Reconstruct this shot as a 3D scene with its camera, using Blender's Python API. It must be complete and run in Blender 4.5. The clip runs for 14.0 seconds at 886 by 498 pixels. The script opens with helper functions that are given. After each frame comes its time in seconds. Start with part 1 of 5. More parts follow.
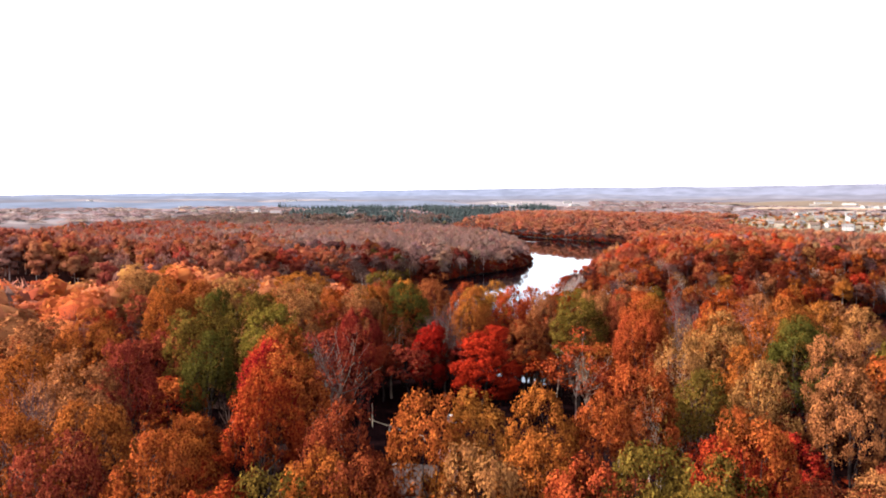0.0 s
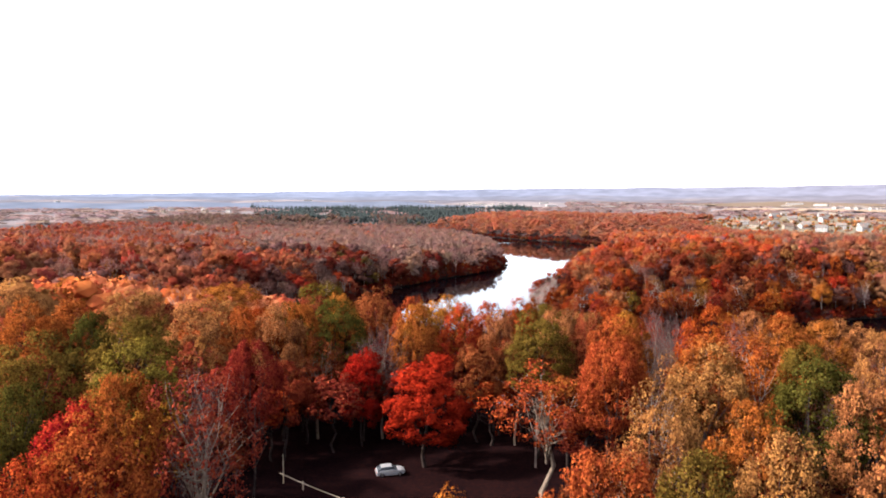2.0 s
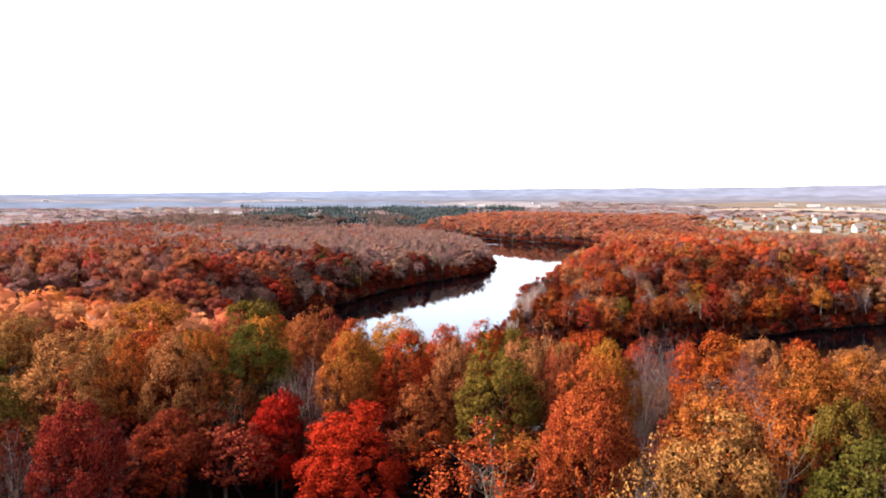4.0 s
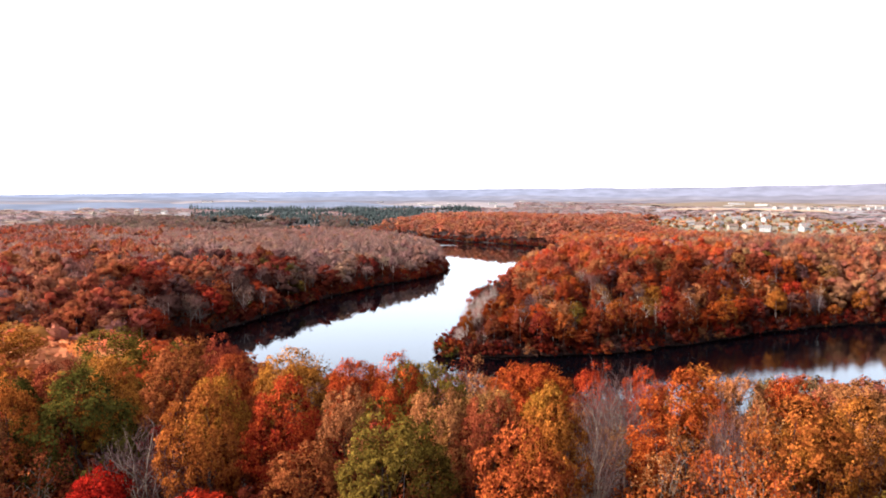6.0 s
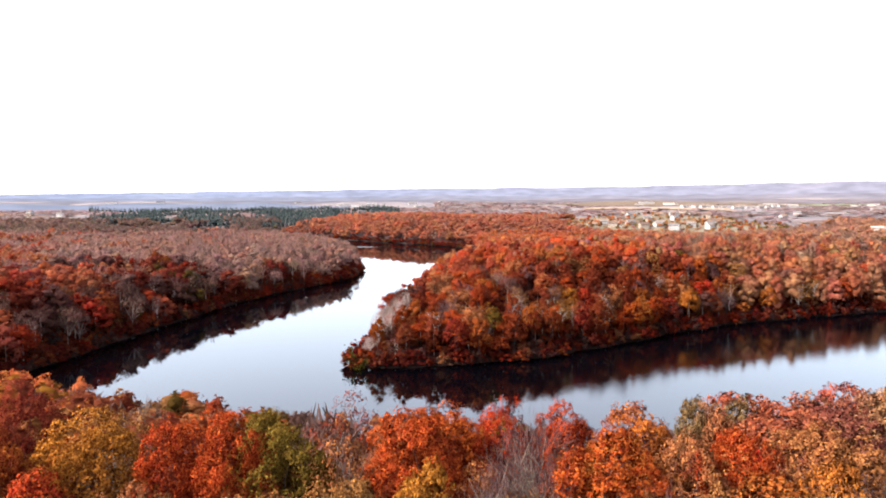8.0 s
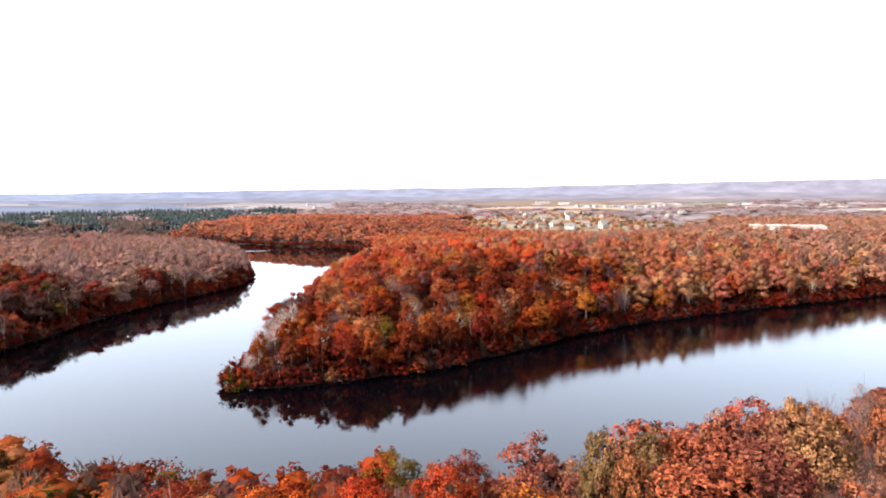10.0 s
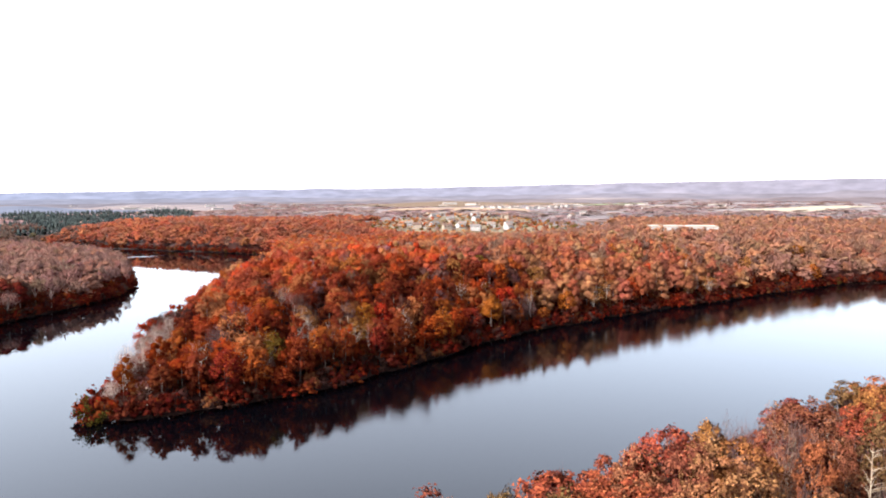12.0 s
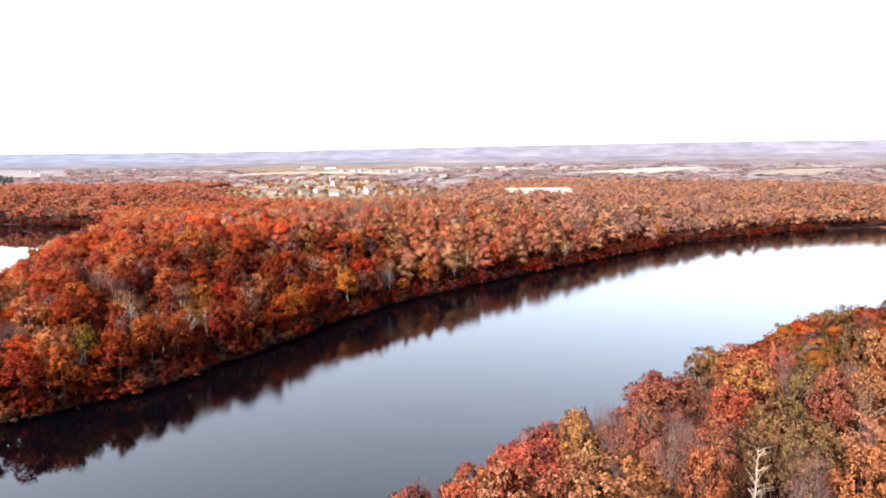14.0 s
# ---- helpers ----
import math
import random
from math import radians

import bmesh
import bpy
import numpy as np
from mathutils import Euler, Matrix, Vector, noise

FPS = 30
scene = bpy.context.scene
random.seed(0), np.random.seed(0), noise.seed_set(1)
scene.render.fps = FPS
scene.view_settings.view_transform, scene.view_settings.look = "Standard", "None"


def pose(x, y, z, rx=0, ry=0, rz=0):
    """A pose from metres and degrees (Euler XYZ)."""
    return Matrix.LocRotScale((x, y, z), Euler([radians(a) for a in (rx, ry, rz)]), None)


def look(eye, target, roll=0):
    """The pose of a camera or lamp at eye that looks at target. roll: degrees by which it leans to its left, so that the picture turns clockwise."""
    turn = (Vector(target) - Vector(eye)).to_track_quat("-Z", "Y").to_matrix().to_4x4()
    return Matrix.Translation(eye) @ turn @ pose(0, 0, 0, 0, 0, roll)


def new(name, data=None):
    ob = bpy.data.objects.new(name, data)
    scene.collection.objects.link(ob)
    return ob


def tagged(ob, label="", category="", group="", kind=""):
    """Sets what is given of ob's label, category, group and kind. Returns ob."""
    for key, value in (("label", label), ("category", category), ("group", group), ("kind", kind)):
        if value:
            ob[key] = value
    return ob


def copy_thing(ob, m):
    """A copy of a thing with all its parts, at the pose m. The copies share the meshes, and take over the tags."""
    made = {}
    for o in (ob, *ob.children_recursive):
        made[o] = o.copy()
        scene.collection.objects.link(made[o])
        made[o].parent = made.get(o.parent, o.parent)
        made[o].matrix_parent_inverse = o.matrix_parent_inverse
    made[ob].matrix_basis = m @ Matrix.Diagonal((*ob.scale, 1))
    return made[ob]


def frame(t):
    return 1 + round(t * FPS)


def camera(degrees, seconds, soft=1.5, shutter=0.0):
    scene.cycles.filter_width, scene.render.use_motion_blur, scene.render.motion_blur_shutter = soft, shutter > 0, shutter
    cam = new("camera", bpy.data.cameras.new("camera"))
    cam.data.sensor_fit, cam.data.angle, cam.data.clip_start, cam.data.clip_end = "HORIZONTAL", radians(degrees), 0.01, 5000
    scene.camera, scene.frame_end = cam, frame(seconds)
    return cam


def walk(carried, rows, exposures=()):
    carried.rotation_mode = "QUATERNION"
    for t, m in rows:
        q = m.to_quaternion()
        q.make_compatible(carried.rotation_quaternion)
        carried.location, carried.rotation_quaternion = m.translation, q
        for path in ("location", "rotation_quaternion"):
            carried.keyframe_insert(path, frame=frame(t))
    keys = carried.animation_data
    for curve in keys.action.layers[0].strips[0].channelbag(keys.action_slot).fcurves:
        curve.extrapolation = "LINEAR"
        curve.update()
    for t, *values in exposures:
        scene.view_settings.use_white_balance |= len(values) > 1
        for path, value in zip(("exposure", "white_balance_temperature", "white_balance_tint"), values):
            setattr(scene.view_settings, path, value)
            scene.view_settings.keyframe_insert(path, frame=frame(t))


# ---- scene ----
cam = camera(67.19, 14.0, soft=1.9)
# seconds, eye, yaw, pitch, roll
ROWS = [
    (0.0, 0.000, -0.000, 65.000, -0.000, -4.837, -0.073),
    (0.5, 1.325, 4.170, 64.985, -0.685, -4.791, -0.031),
    (1.0, 2.623, 8.317, 64.935, -1.294, -4.799, -0.076),
    (1.5, 3.932, 12.427, 64.892, -1.662, -4.790, -0.088),
    (2.0, 5.254, 16.513, 64.865, -1.930, -4.775, -0.126),
    (4.5, 13.001, 37.160, 65.079, -2.800, -4.773, -0.195),
    (5.0, 14.486, 41.342, 65.108, -3.478, -4.766, -0.202),
    (5.5, 15.989, 45.498, 65.093, -4.769, -4.745, -0.202),
    (6.0, 17.567, 49.597, 65.081, -6.103, -4.743, -0.106),
    (6.5, 19.173, 53.576, 65.089, -7.508, -4.738, -0.050),
    (7.0, 20.782, 57.462, 65.120, -8.984, -4.748, -0.063),
    (7.5, 22.509, 61.336, 65.149, -10.989, -4.754, -0.052),
    (8.0, 24.307, 65.189, 65.171, -12.910, -4.740, 0.059),
    (10.5, 35.519, 84.317, 65.830, -23.484, -4.732, 0.205),
    (11.0, 38.276, 88.147, 65.996, -25.602, -4.734, 0.156),
    (11.5, 41.231, 91.964, 66.155, -27.597, -4.715, 0.186),
    (12.0, 44.388, 95.745, 66.299, -29.194, -4.698, 0.227),
    (12.5, 47.705, 99.477, 66.413, -31.544, -4.680, 0.317),
    (13.0, 51.167, 103.174, 66.526, -34.692, -5.693, 0.397),
    (13.5, 54.754, 106.845, 66.653, -37.797, -7.709, 0.425),
    (14.0, 58.426, 110.498, 66.783, -40.953, -7.878, 0.391),
]
# the flying camera brightens its picture a little as the near bank comes in
EXPOSURES = [(0.0, 1.59), (8.0, 1.59), (10.5, 1.57), (12.0, 1.50), (13.0, 1.50), (13.5, 1.61), (14.0, 1.71)]
walk(cam, [(t, pose(x, y, z, 90 + pitch, 0, yaw) @ pose(0, 0, 0, 0, 0, -roll)) for t, x, y, z, yaw, pitch, roll in ROWS], EXPOSURES)

# ---- world and sun ----
SUN_AZ, SUN_EL = 264.0, 40.0  # compass degrees from +y clockwise, elevation
world = bpy.data.worlds.new("hazy_sky")
scene.world = world
world.use_nodes = True
wn = world.node_tree.nodes
wl = world.node_tree.links
wn.clear()
sky = wn.new("ShaderNodeTexSky")
sky.sky_type = "NISHITA"
sky.sun_disc = False
sky.sun_elevation = radians(SUN_EL)
sky.sun_rotation = radians(SUN_AZ)
sky.dust_density = 4.0
sky_bg = wn.new("ShaderNodeBackground")
sky_bg.inputs[1].default_value = 0.12
wl.new(sky.outputs[0], sky_bg.inputs[0])
cloud_bg = wn.new("ShaderNodeBackground")
cloud_bg.inputs[0].default_value = (0.96, 0.93, 1.0, 1)
cloud_at = wn.new("ShaderNodeTexCoord")
cloud_up = wn.new("ShaderNodeSeparateXYZ")
wl.new(cloud_at.outputs["Generated"], cloud_up.inputs[0])
veil = wn.new("ShaderNodeMapRange")  # the haze is brightest near the horizon
veil.interpolation_type = "SMOOTHSTEP"
veil.inputs[1].default_value, veil.inputs[2].default_value = 0.35, 0.95
veil.inputs[3].default_value, veil.inputs[4].default_value = 0.84, 0.20
wl.new(cloud_up.outputs["Z"], veil.inputs[0])
wl.new(veil.outputs[0], cloud_bg.inputs[1])
both = wn.new("ShaderNodeAddShader")
wl.new(sky_bg.outputs[0], both.inputs[0])
wl.new(cloud_bg.outputs[0], both.inputs[1])
wout = wn.new("ShaderNodeOutputWorld")
wl.new(both.outputs[0], wout.inputs[0])

sun = new("sun", bpy.data.lights.new("sun", "SUN"))
sun.data.energy = 5.0
sun.data.angle = radians(3.0)
sun.data.color = (1.0, 0.905, 0.85)
saz, sel = radians(SUN_AZ), radians(SUN_EL)
SUN_DIR = Vector((math.sin(saz) * math.cos(sel), math.cos(saz) * math.cos(sel), math.sin(sel)))
sun.matrix_world = look(SUN_DIR * 100, (0, 0, 0))

rng = np.random.default_rng(7)

# ---- materials ----


def material(name):
    m = bpy.data.materials.new(name)
    m.use_nodes = True
    nt = m.node_tree
    for n in list(nt.nodes):
        if n.type != "OUTPUT_MATERIAL":
            nt.nodes.remove(n)
    return m, nt, nt.nodes["Material Output"]


def noise_ramp(nt, scale, low, high, c0, c1, detail=4.0, vector=None):
    n = nt.nodes.new("ShaderNodeTexNoise")
    n.inputs["Scale"].default_value = scale
    n.inputs["Detail"].default_value = detail
    if vector is not None:
        nt.links.new(vector, n.inputs["Vector"])
    r = nt.nodes.new("ShaderNodeValToRGB")
    r.color_ramp.elements[0].position, r.color_ramp.elements[1].position = low, high
    r.color_ramp.elements[0].color, r.color_ramp.elements[1].color = (*c0, 1), (*c1, 1)
    nt.links.new(n.outputs["Fac"], r.inputs[0])
    return r.outputs[0], n.outputs["Fac"]


def mix_color(nt, fac, a, b, blend="MIX"):
    m = nt.nodes.new("ShaderNodeMix")
    m.data_type, m.blend_type = "RGBA", blend
    for slot, v in ((0, fac), (6, a), (7, b)):
        if isinstance(v, (int, float)):
            m.inputs[slot].default_value = v
        elif isinstance(v, tuple):
            m.inputs[slot].default_value = (*v, 1)
        else:
            nt.links.new(v, m.inputs[slot])
    return m.outputs[2]


def math_node(nt, op, a, b, clamp=False):
    m = nt.nodes.new("ShaderNodeMath")
    m.operation, m.use_clamp = op, clamp
    for slot, v in ((0, a), (1, b)):
        if isinstance(v, (int, float)):
            m.inputs[slot].default_value = v
        else:
            nt.links.new(v, m.inputs[slot])
    return m.outputs[0]


def leaf_material(name, base=None, hue=0.022, low=0.36, high=1.62, glow_through=0.16, even=0.64, mottle=0.9):
    """Foliage: each leaf clump varies in value, each tree in hue. base None: colour from the tree's own attribute."""
    m, nt, out = material(name)
    geo = nt.nodes.new("ShaderNodeNewGeometry")
    info = nt.nodes.new("ShaderNodeObjectInfo")
    hsv = nt.nodes.new("ShaderNodeHueSaturation")
    if base is None:
        at = nt.nodes.new("ShaderNodeAttribute")
        at.attribute_name = "tint"
        nt.links.new(at.outputs["Color"], hsv.inputs["Color"])
    else:
        hsv.inputs["Color"].default_value = (*base, 1)
    isl = geo.outputs["Random Per Island"]
    h1 = math_node(nt, "MULTIPLY", math_node(nt, "SUBTRACT", info.outputs["Random"], 0.5), hue)
    h2 = math_node(nt, "MULTIPLY", math_node(nt, "SUBTRACT", isl, 0.5), hue * 0.8)
    nt.links.new(math_node(nt, "ADD", math_node(nt, "ADD", h1, h2), 0.5), hsv.inputs["Hue"])
    n = nt.nodes.new("ShaderNodeTexNoise")
    n.inputs["Scale"].default_value = 0.5
    nt.links.new(geo.outputs["Position"], n.inputs["Vector"])
    val = math_node(nt, "ADD", math_node(nt, "MULTIPLY", isl, high - low), low)
    val = math_node(nt, "MULTIPLY", val, math_node(nt, "ADD", math_node(nt, "MULTIPLY", n.outputs["Fac"], mottle), 1.0 - 0.5 * mottle))
    nt.links.new(val, hsv.inputs["Value"])
    p = nt.nodes.new("ShaderNodeBsdfPrincipled")
    p.inputs["Roughness"].default_value = 0.65
    p.inputs["Specular IOR Level"].default_value = 0.0
    face = nt.nodes.new("ShaderNodeAttribute")
    face.attribute_name = "puff"
    turn = nt.nodes.new("ShaderNodeVectorTransform")
    turn.vector_type, turn.convert_from, turn.convert_to = "NORMAL", "OBJECT", "WORLD"
    nt.links.new(face.outputs["Vector"], turn.inputs[0])
    blend = nt.nodes.new("ShaderNodeMix")
    blend.data_type = "VECTOR"
    blend.inputs[0].default_value = even
    nt.links.new(geo.outputs["Normal"], blend.inputs[4])
    nt.links.new(turn.outputs[0], blend.inputs[5])
    unit = nt.nodes.new("ShaderNodeVectorMath")
    unit.operation = "NORMALIZE"
    nt.links.new(blend.outputs[1], unit.inputs[0])
    nt.links.new(unit.outputs[0], p.inputs["Normal"])
    nt.links.new(hsv.outputs[0], p.inputs["Base Color"])
    tr = nt.nodes.new("ShaderNodeBsdfTranslucent")
    nt.links.new(hsv.outputs[0], tr.inputs["Color"])
    mx = nt.nodes.new("ShaderNodeMixShader")
    mx.inputs[0].default_value = glow_through
    nt.links.new(p.outputs[0], mx.inputs[1])
    nt.links.new(tr.outputs[0], mx.inputs[2])
    nt.links.new(mx.outputs[0], out.inputs[0])
    return m


def plain_material(name, c0, c1, scale=2.0, rough=0.8, bump=0.0, metal=0.0, spec=0.5):
    m, nt, out = material(name)
    geo = nt.nodes.new("ShaderNodeNewGeometry")
    col, _ = noise_ramp(nt, scale, 0.35, 0.65, c0, c1, 6.0, geo.outputs["Position"])
    _, fine = noise_ramp(nt, scale * 9, 0.3, 0.7, c0, c1, 3.0, geo.outputs["Position"])
    col = mix_color(nt, 0.35, col, mix_color(nt, fine, c0, c1))
    p = nt.nodes.new("ShaderNodeBsdfPrincipled")
    p.inputs["Roughness"].default_value = rough
    p.inputs["Metallic"].default_value = metal
    p.inputs["Specular IOR Level"].default_value = spec if rough < 0.75 else 0.03
    nt.links.new(col, p.inputs["Base Color"])
    if bump:
        b = nt.nodes.new("ShaderNodeBump")
        b.inputs["Strength"].default_value = bump
        nt.links.new(fine, b.inputs["Height"])
        nt.links.new(b.outputs[0], p.inputs["Normal"])
    nt.links.new(p.outputs[0], out.inputs[0])
    return m


RUST, ORANGE, GOLD = (0.115, 0.0245, 0.0140), (0.160, 0.0380, 0.0120), (0.165, 0.0560, 0.0135)
RED, DEEPRED, OLIVE = (0.165, 0.0100, 0.006), (0.090, 0.0150, 0.009), (0.064, 0.041, 0.010)
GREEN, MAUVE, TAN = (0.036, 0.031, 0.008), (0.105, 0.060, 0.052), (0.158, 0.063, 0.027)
ORANGERED, BROWN, PINE = (0.165, 0.0220, 0.009), (0.062, 0.029, 0.024), (0.023, 0.034, 0.029)


def deep(c):
    """The near wood is a little richer in colour than the woods across the lake."""
    return (1.03 * c[0], 0.975 * c[1], 0.76 * c[2])


LEAF = {
    "rust": leaf_material("rust_leaves", deep(RUST)),
    "orange": leaf_material("orange_leaves", deep(ORANGE)),
    "gold": leaf_material("golden_leaves", deep(GOLD)),
    "red": leaf_material("red_leaves", deep(RED), 0.005),
    "deepred": leaf_material("deep_red_leaves", deep(DEEPRED), 0.02),
    "olive": leaf_material("olive_leaves", deep(OLIVE)),
    "limegreen": leaf_material("yellow_green_leaves", (0.085, 0.062, 0.010)),
    "green": leaf_material("green_leaves", deep(GREEN), 0.02),
    "tan": leaf_material("tan_leaves", deep(TAN), 0.02),
    "orangered": leaf_material("orange_red_leaves", deep(ORANGERED), 0.025),
}
# muted leaf colours, mixed with a dull tan, for the near wood's east side
MUTED = {kind: leaf_material("muted_" + kind + "_leaves", tuple(0.72 * a + 0.28 * b for a, b in zip(c, (0.125, 0.066, 0.044)))) for kind, c in (
    ("rust", RUST), ("orange", ORANGE), ("gold", GOLD), ("deepred", DEEPRED), ("olive", OLIVE), ("green", GREEN), ("tan", TAN), ("orangered", ORANGERED))}
BARK = plain_material("grey_brown_bark", (0.012, 0.008, 0.008), (0.04, 0.029, 0.025), 3.0, 0.9, 0.4)
PALEBARK = plain_material("pale_bark", (0.07, 0.05, 0.04), (0.19, 0.145, 0.11), 2.0, 0.85, 0.3)
PLANEBARK = plain_material("pale_plane_bark", (0.20, 0.165, 0.14), (0.36, 0.31, 0.27), 2.0, 0.85, 0.3)
PALETWIG = plain_material("pale_twigs", (0.16, 0.115, 0.10), (0.27, 0.21, 0.185), 1.0, 0.9)
TWIG = plain_material("mauve_twigs", (0.04, 0.021, 0.021), (0.095, 0.055, 0.050), 1.0, 0.9)
DEADWOOD = plain_material("bleached_dead_wood", (0.22, 0.175, 0.13), (0.36, 0.30, 0.23), 2.0, 0.85)
FOREST = leaf_material("forest_leaves", None, 0.02, 0.84, 1.16, 0.48, 0.92, 0.5)

# ---- plan of the lake and the land ----
LAKE = [
    (47, 313), (60, 309), (80, 308), (105, 309), (137, 317), (170, 330), (200, 344), (245, 356), (310, 364), (400, 369),
    (530, 375), (660, 352), (760, 305), (800, 260), (700, 215), (550, 185), (420, 178), (340, 184), (300, 192), (230, 197),
    (185, 193), (150, 195), (115, 193), (80, 195), (45, 206), (15, 225), (-20, 247), (-60, 258), (-110, 235), (-140, 245),
    (-100, 295), (-72, 334), (-54, 377), (-32, 429), (-10, 475), (22, 521), (52, 556), (72, 590), (82, 640), (84, 700), (84, 770),
]
LAKE += [
    (70, 830), (20, 900), (-40, 960), (-104, 1010), (-160, 1060), (-104, 1089), (-14, 1058), (60, 1052), (123, 991), (150, 945),
    (178, 922), (208, 875), (232, 830), (238, 790), (210, 730), (178, 650), (130, 545), (94, 455), (75, 392), (61, 350), (51, 326),
]
LAKE = np.array(LAKE, float)
# places, top of the land above the lake, and how far from the shore it climbs
CAPS = np.array([
    (0, 60, 35.5, 65), (20, 110, 35.5, 65), (60, 60, 35.5, 65), (120, 90, 34, 65), (-60, 100, 35.5, 65), (-130, 170, 34, 62), (200, 110, 29, 62),
    (300, 100, 22, 60), (-250, 300, 31, 60), (-105, 350, 23, 34), (-60, 430, 13, 24), (0, 580, 9, 20), (-150, 540, 13, 45), (-320, 620, 12, 60), (-120, 760, 9, 50),
    (75, 330, 9, 24), (110, 355, 14, 24), (160, 375, 19, 22), (250, 420, 20, 22), (250, 600, 9, 30), (330, 760, 4, 30), (450, 680, 5, 40), (470, 830, 3, 60), (400, 450, 15, 30), (510, 510, 20, 45),
])
CAPS = np.vstack([CAPS, [(700, 480, 15, 70), (790, 590, 15, 80), (570, 1000, 14, 60), (680, 1200, 24, 80), (820, 1420, 27, 100), (200, 1050, 21, 34), (270, 930, 20, 32), (130, 1080, 18, 34), (0, 1150, 12, 50), (400, 1200, 12, 60), (-200, 1150, 12, 60), (900, 1000, 12, 90), (0, 2500, 9, 200),
                         (1500, 2000, 18, 200), (-1500, 1500, 12, 200), (1500, 200, 20, 200), (0, -600, 30, 200), (2500, 3000, 20, 300)]])


def lake_distance(x, y):
    """Metres to the shore, positive on land."""
    x, y = np.asarray(x, float), np.asarray(y, float)
    best = np.full(x.shape, 1e9)
    inside = np.zeros(x.shape, bool)
    for (ax, ay), (bx, by) in zip(LAKE, np.roll(LAKE, -1, 0)):
        dx, dy = bx - ax, by - ay
        u = np.clip(((x - ax) * dx + (y - ay) * dy) / (dx * dx + dy * dy), 0, 1)
        best = np.minimum(best, (x - ax - u * dx) ** 2 + (y - ay - u * dy) ** 2)
        if dy:
            cross = ((ay > y) != (by > y)) & (x < dx * (y - ay) / dy + ax)
            inside ^= cross
    return np.where(inside, -1, 1) * np.sqrt(best)


def waves(x, y, s, seed):
    """Smooth cheap noise in about -1..1."""
    r = np.random.default_rng(seed)
    v = np.zeros(np.shape(x))
    for k in range(7):
        a = r.uniform(0, 2 * np.pi)
        f = 2 * np.pi / (s * r.uniform(0.6, 1.7))
        v = v + np.sin(f * (x * np.cos(a) + y * np.sin(a)) + r.uniform(0, 6.3))
    return v / 3.2


def shore_distance(x, y):
    return lake_distance(x, y) + 1.6 * waves(x, y, 23, 5)


def height(x, y):
    x, y = np.asarray(x, float), np.asarray(y, float)
    d = shore_distance(x, y)
    w = np.zeros(x.shape)
    cap = np.zeros(x.shape)
    reach = np.zeros(x.shape)
    for cx, cy, c, s in CAPS:
        k = 1 / (((x - cx) ** 2 + (y - cy) ** 2) / 1e3 + 1) ** 1.8
        w, cap, reach = w + k, cap + k * c, reach + k * s
    cap, reach = cap / w, reach / w
    power = 1.2 + 0.6 * np.clip((reach - 40) / 20, 0, 1)
    land = cap * (1 - np.exp(-(np.maximum(d, 0) / reach) ** power)) + 0.5
    land = land + waves(x, y, 60, 11) * np.clip(d / 40, 0, 1) * 1.2
    far = np.clip((np.hypot(x, y) - 1500) / 2500, 0, 1)
    land = land + far * 10 * (1 + waves(x, y, 900, 12))
    return np.where(d > 0, land, np.maximum(-3.0, 0.5 + d * 0.4))


# ---- mesh helpers ----


def mesh_from(name, verts, faces, tint=None, smooth=False, puff=None):
    """A mesh from numpy vertices and faces of one size. puff: the way that the foliage round each vertex faces."""
    me = bpy.data.meshes.new(name)
    k = faces.shape[1]
    me.vertices.add(len(verts))
    me.vertices.foreach_set("co", np.ascontiguousarray(verts, np.float32).ravel())
    me.loops.add(faces.size)
    me.loops.foreach_set("vertex_index", np.ascontiguousarray(faces, np.int32).ravel())
    me.polygons.add(len(faces))
    me.polygons.foreach_set("loop_start", np.arange(0, faces.size, k, dtype=np.int32))
    if smooth:
        me.polygons.foreach_set("use_smooth", np.ones(len(faces), bool))
    if tint is not None:
        at = me.attributes.new("tint", "FLOAT_COLOR", "POINT")
        at.data.foreach_set("color", np.ascontiguousarray(tint, np.float32).ravel())
    if puff is not None:
        at = me.attributes.new("puff", "FLOAT_VECTOR", "POINT")
        at.data.foreach_set("vector", np.ascontiguousarray(puff, np.float32).ravel())
    me.update()
    me.validate()
    return me


def part(name, bm, mat, parent, label=""):
    """A bmesh as one mesh object under a thing or a part."""
    me = bpy.data.meshes.new(name)
    bm.to_mesh(me)
    bm.free()
    me.materials.append(mat)
    ob = new(name, me)
    ob.parent = parent
    return tagged(ob, label)


def add_box(bm, x0, x1, y0, y1, z0, z1):
    vs = [bm.verts.new((x, y, z)) for x in (x0, x1) for y in (y0, y1) for z in (z0, z1)]
    for f in ((0, 1, 3, 2), (4, 6, 7, 5), (0, 4, 5, 1), (2, 3, 7, 6), (0, 2, 6, 4), (1, 5, 7, 3)):
        bm.faces.new([vs[i] for i in f])


# ---- ground ----


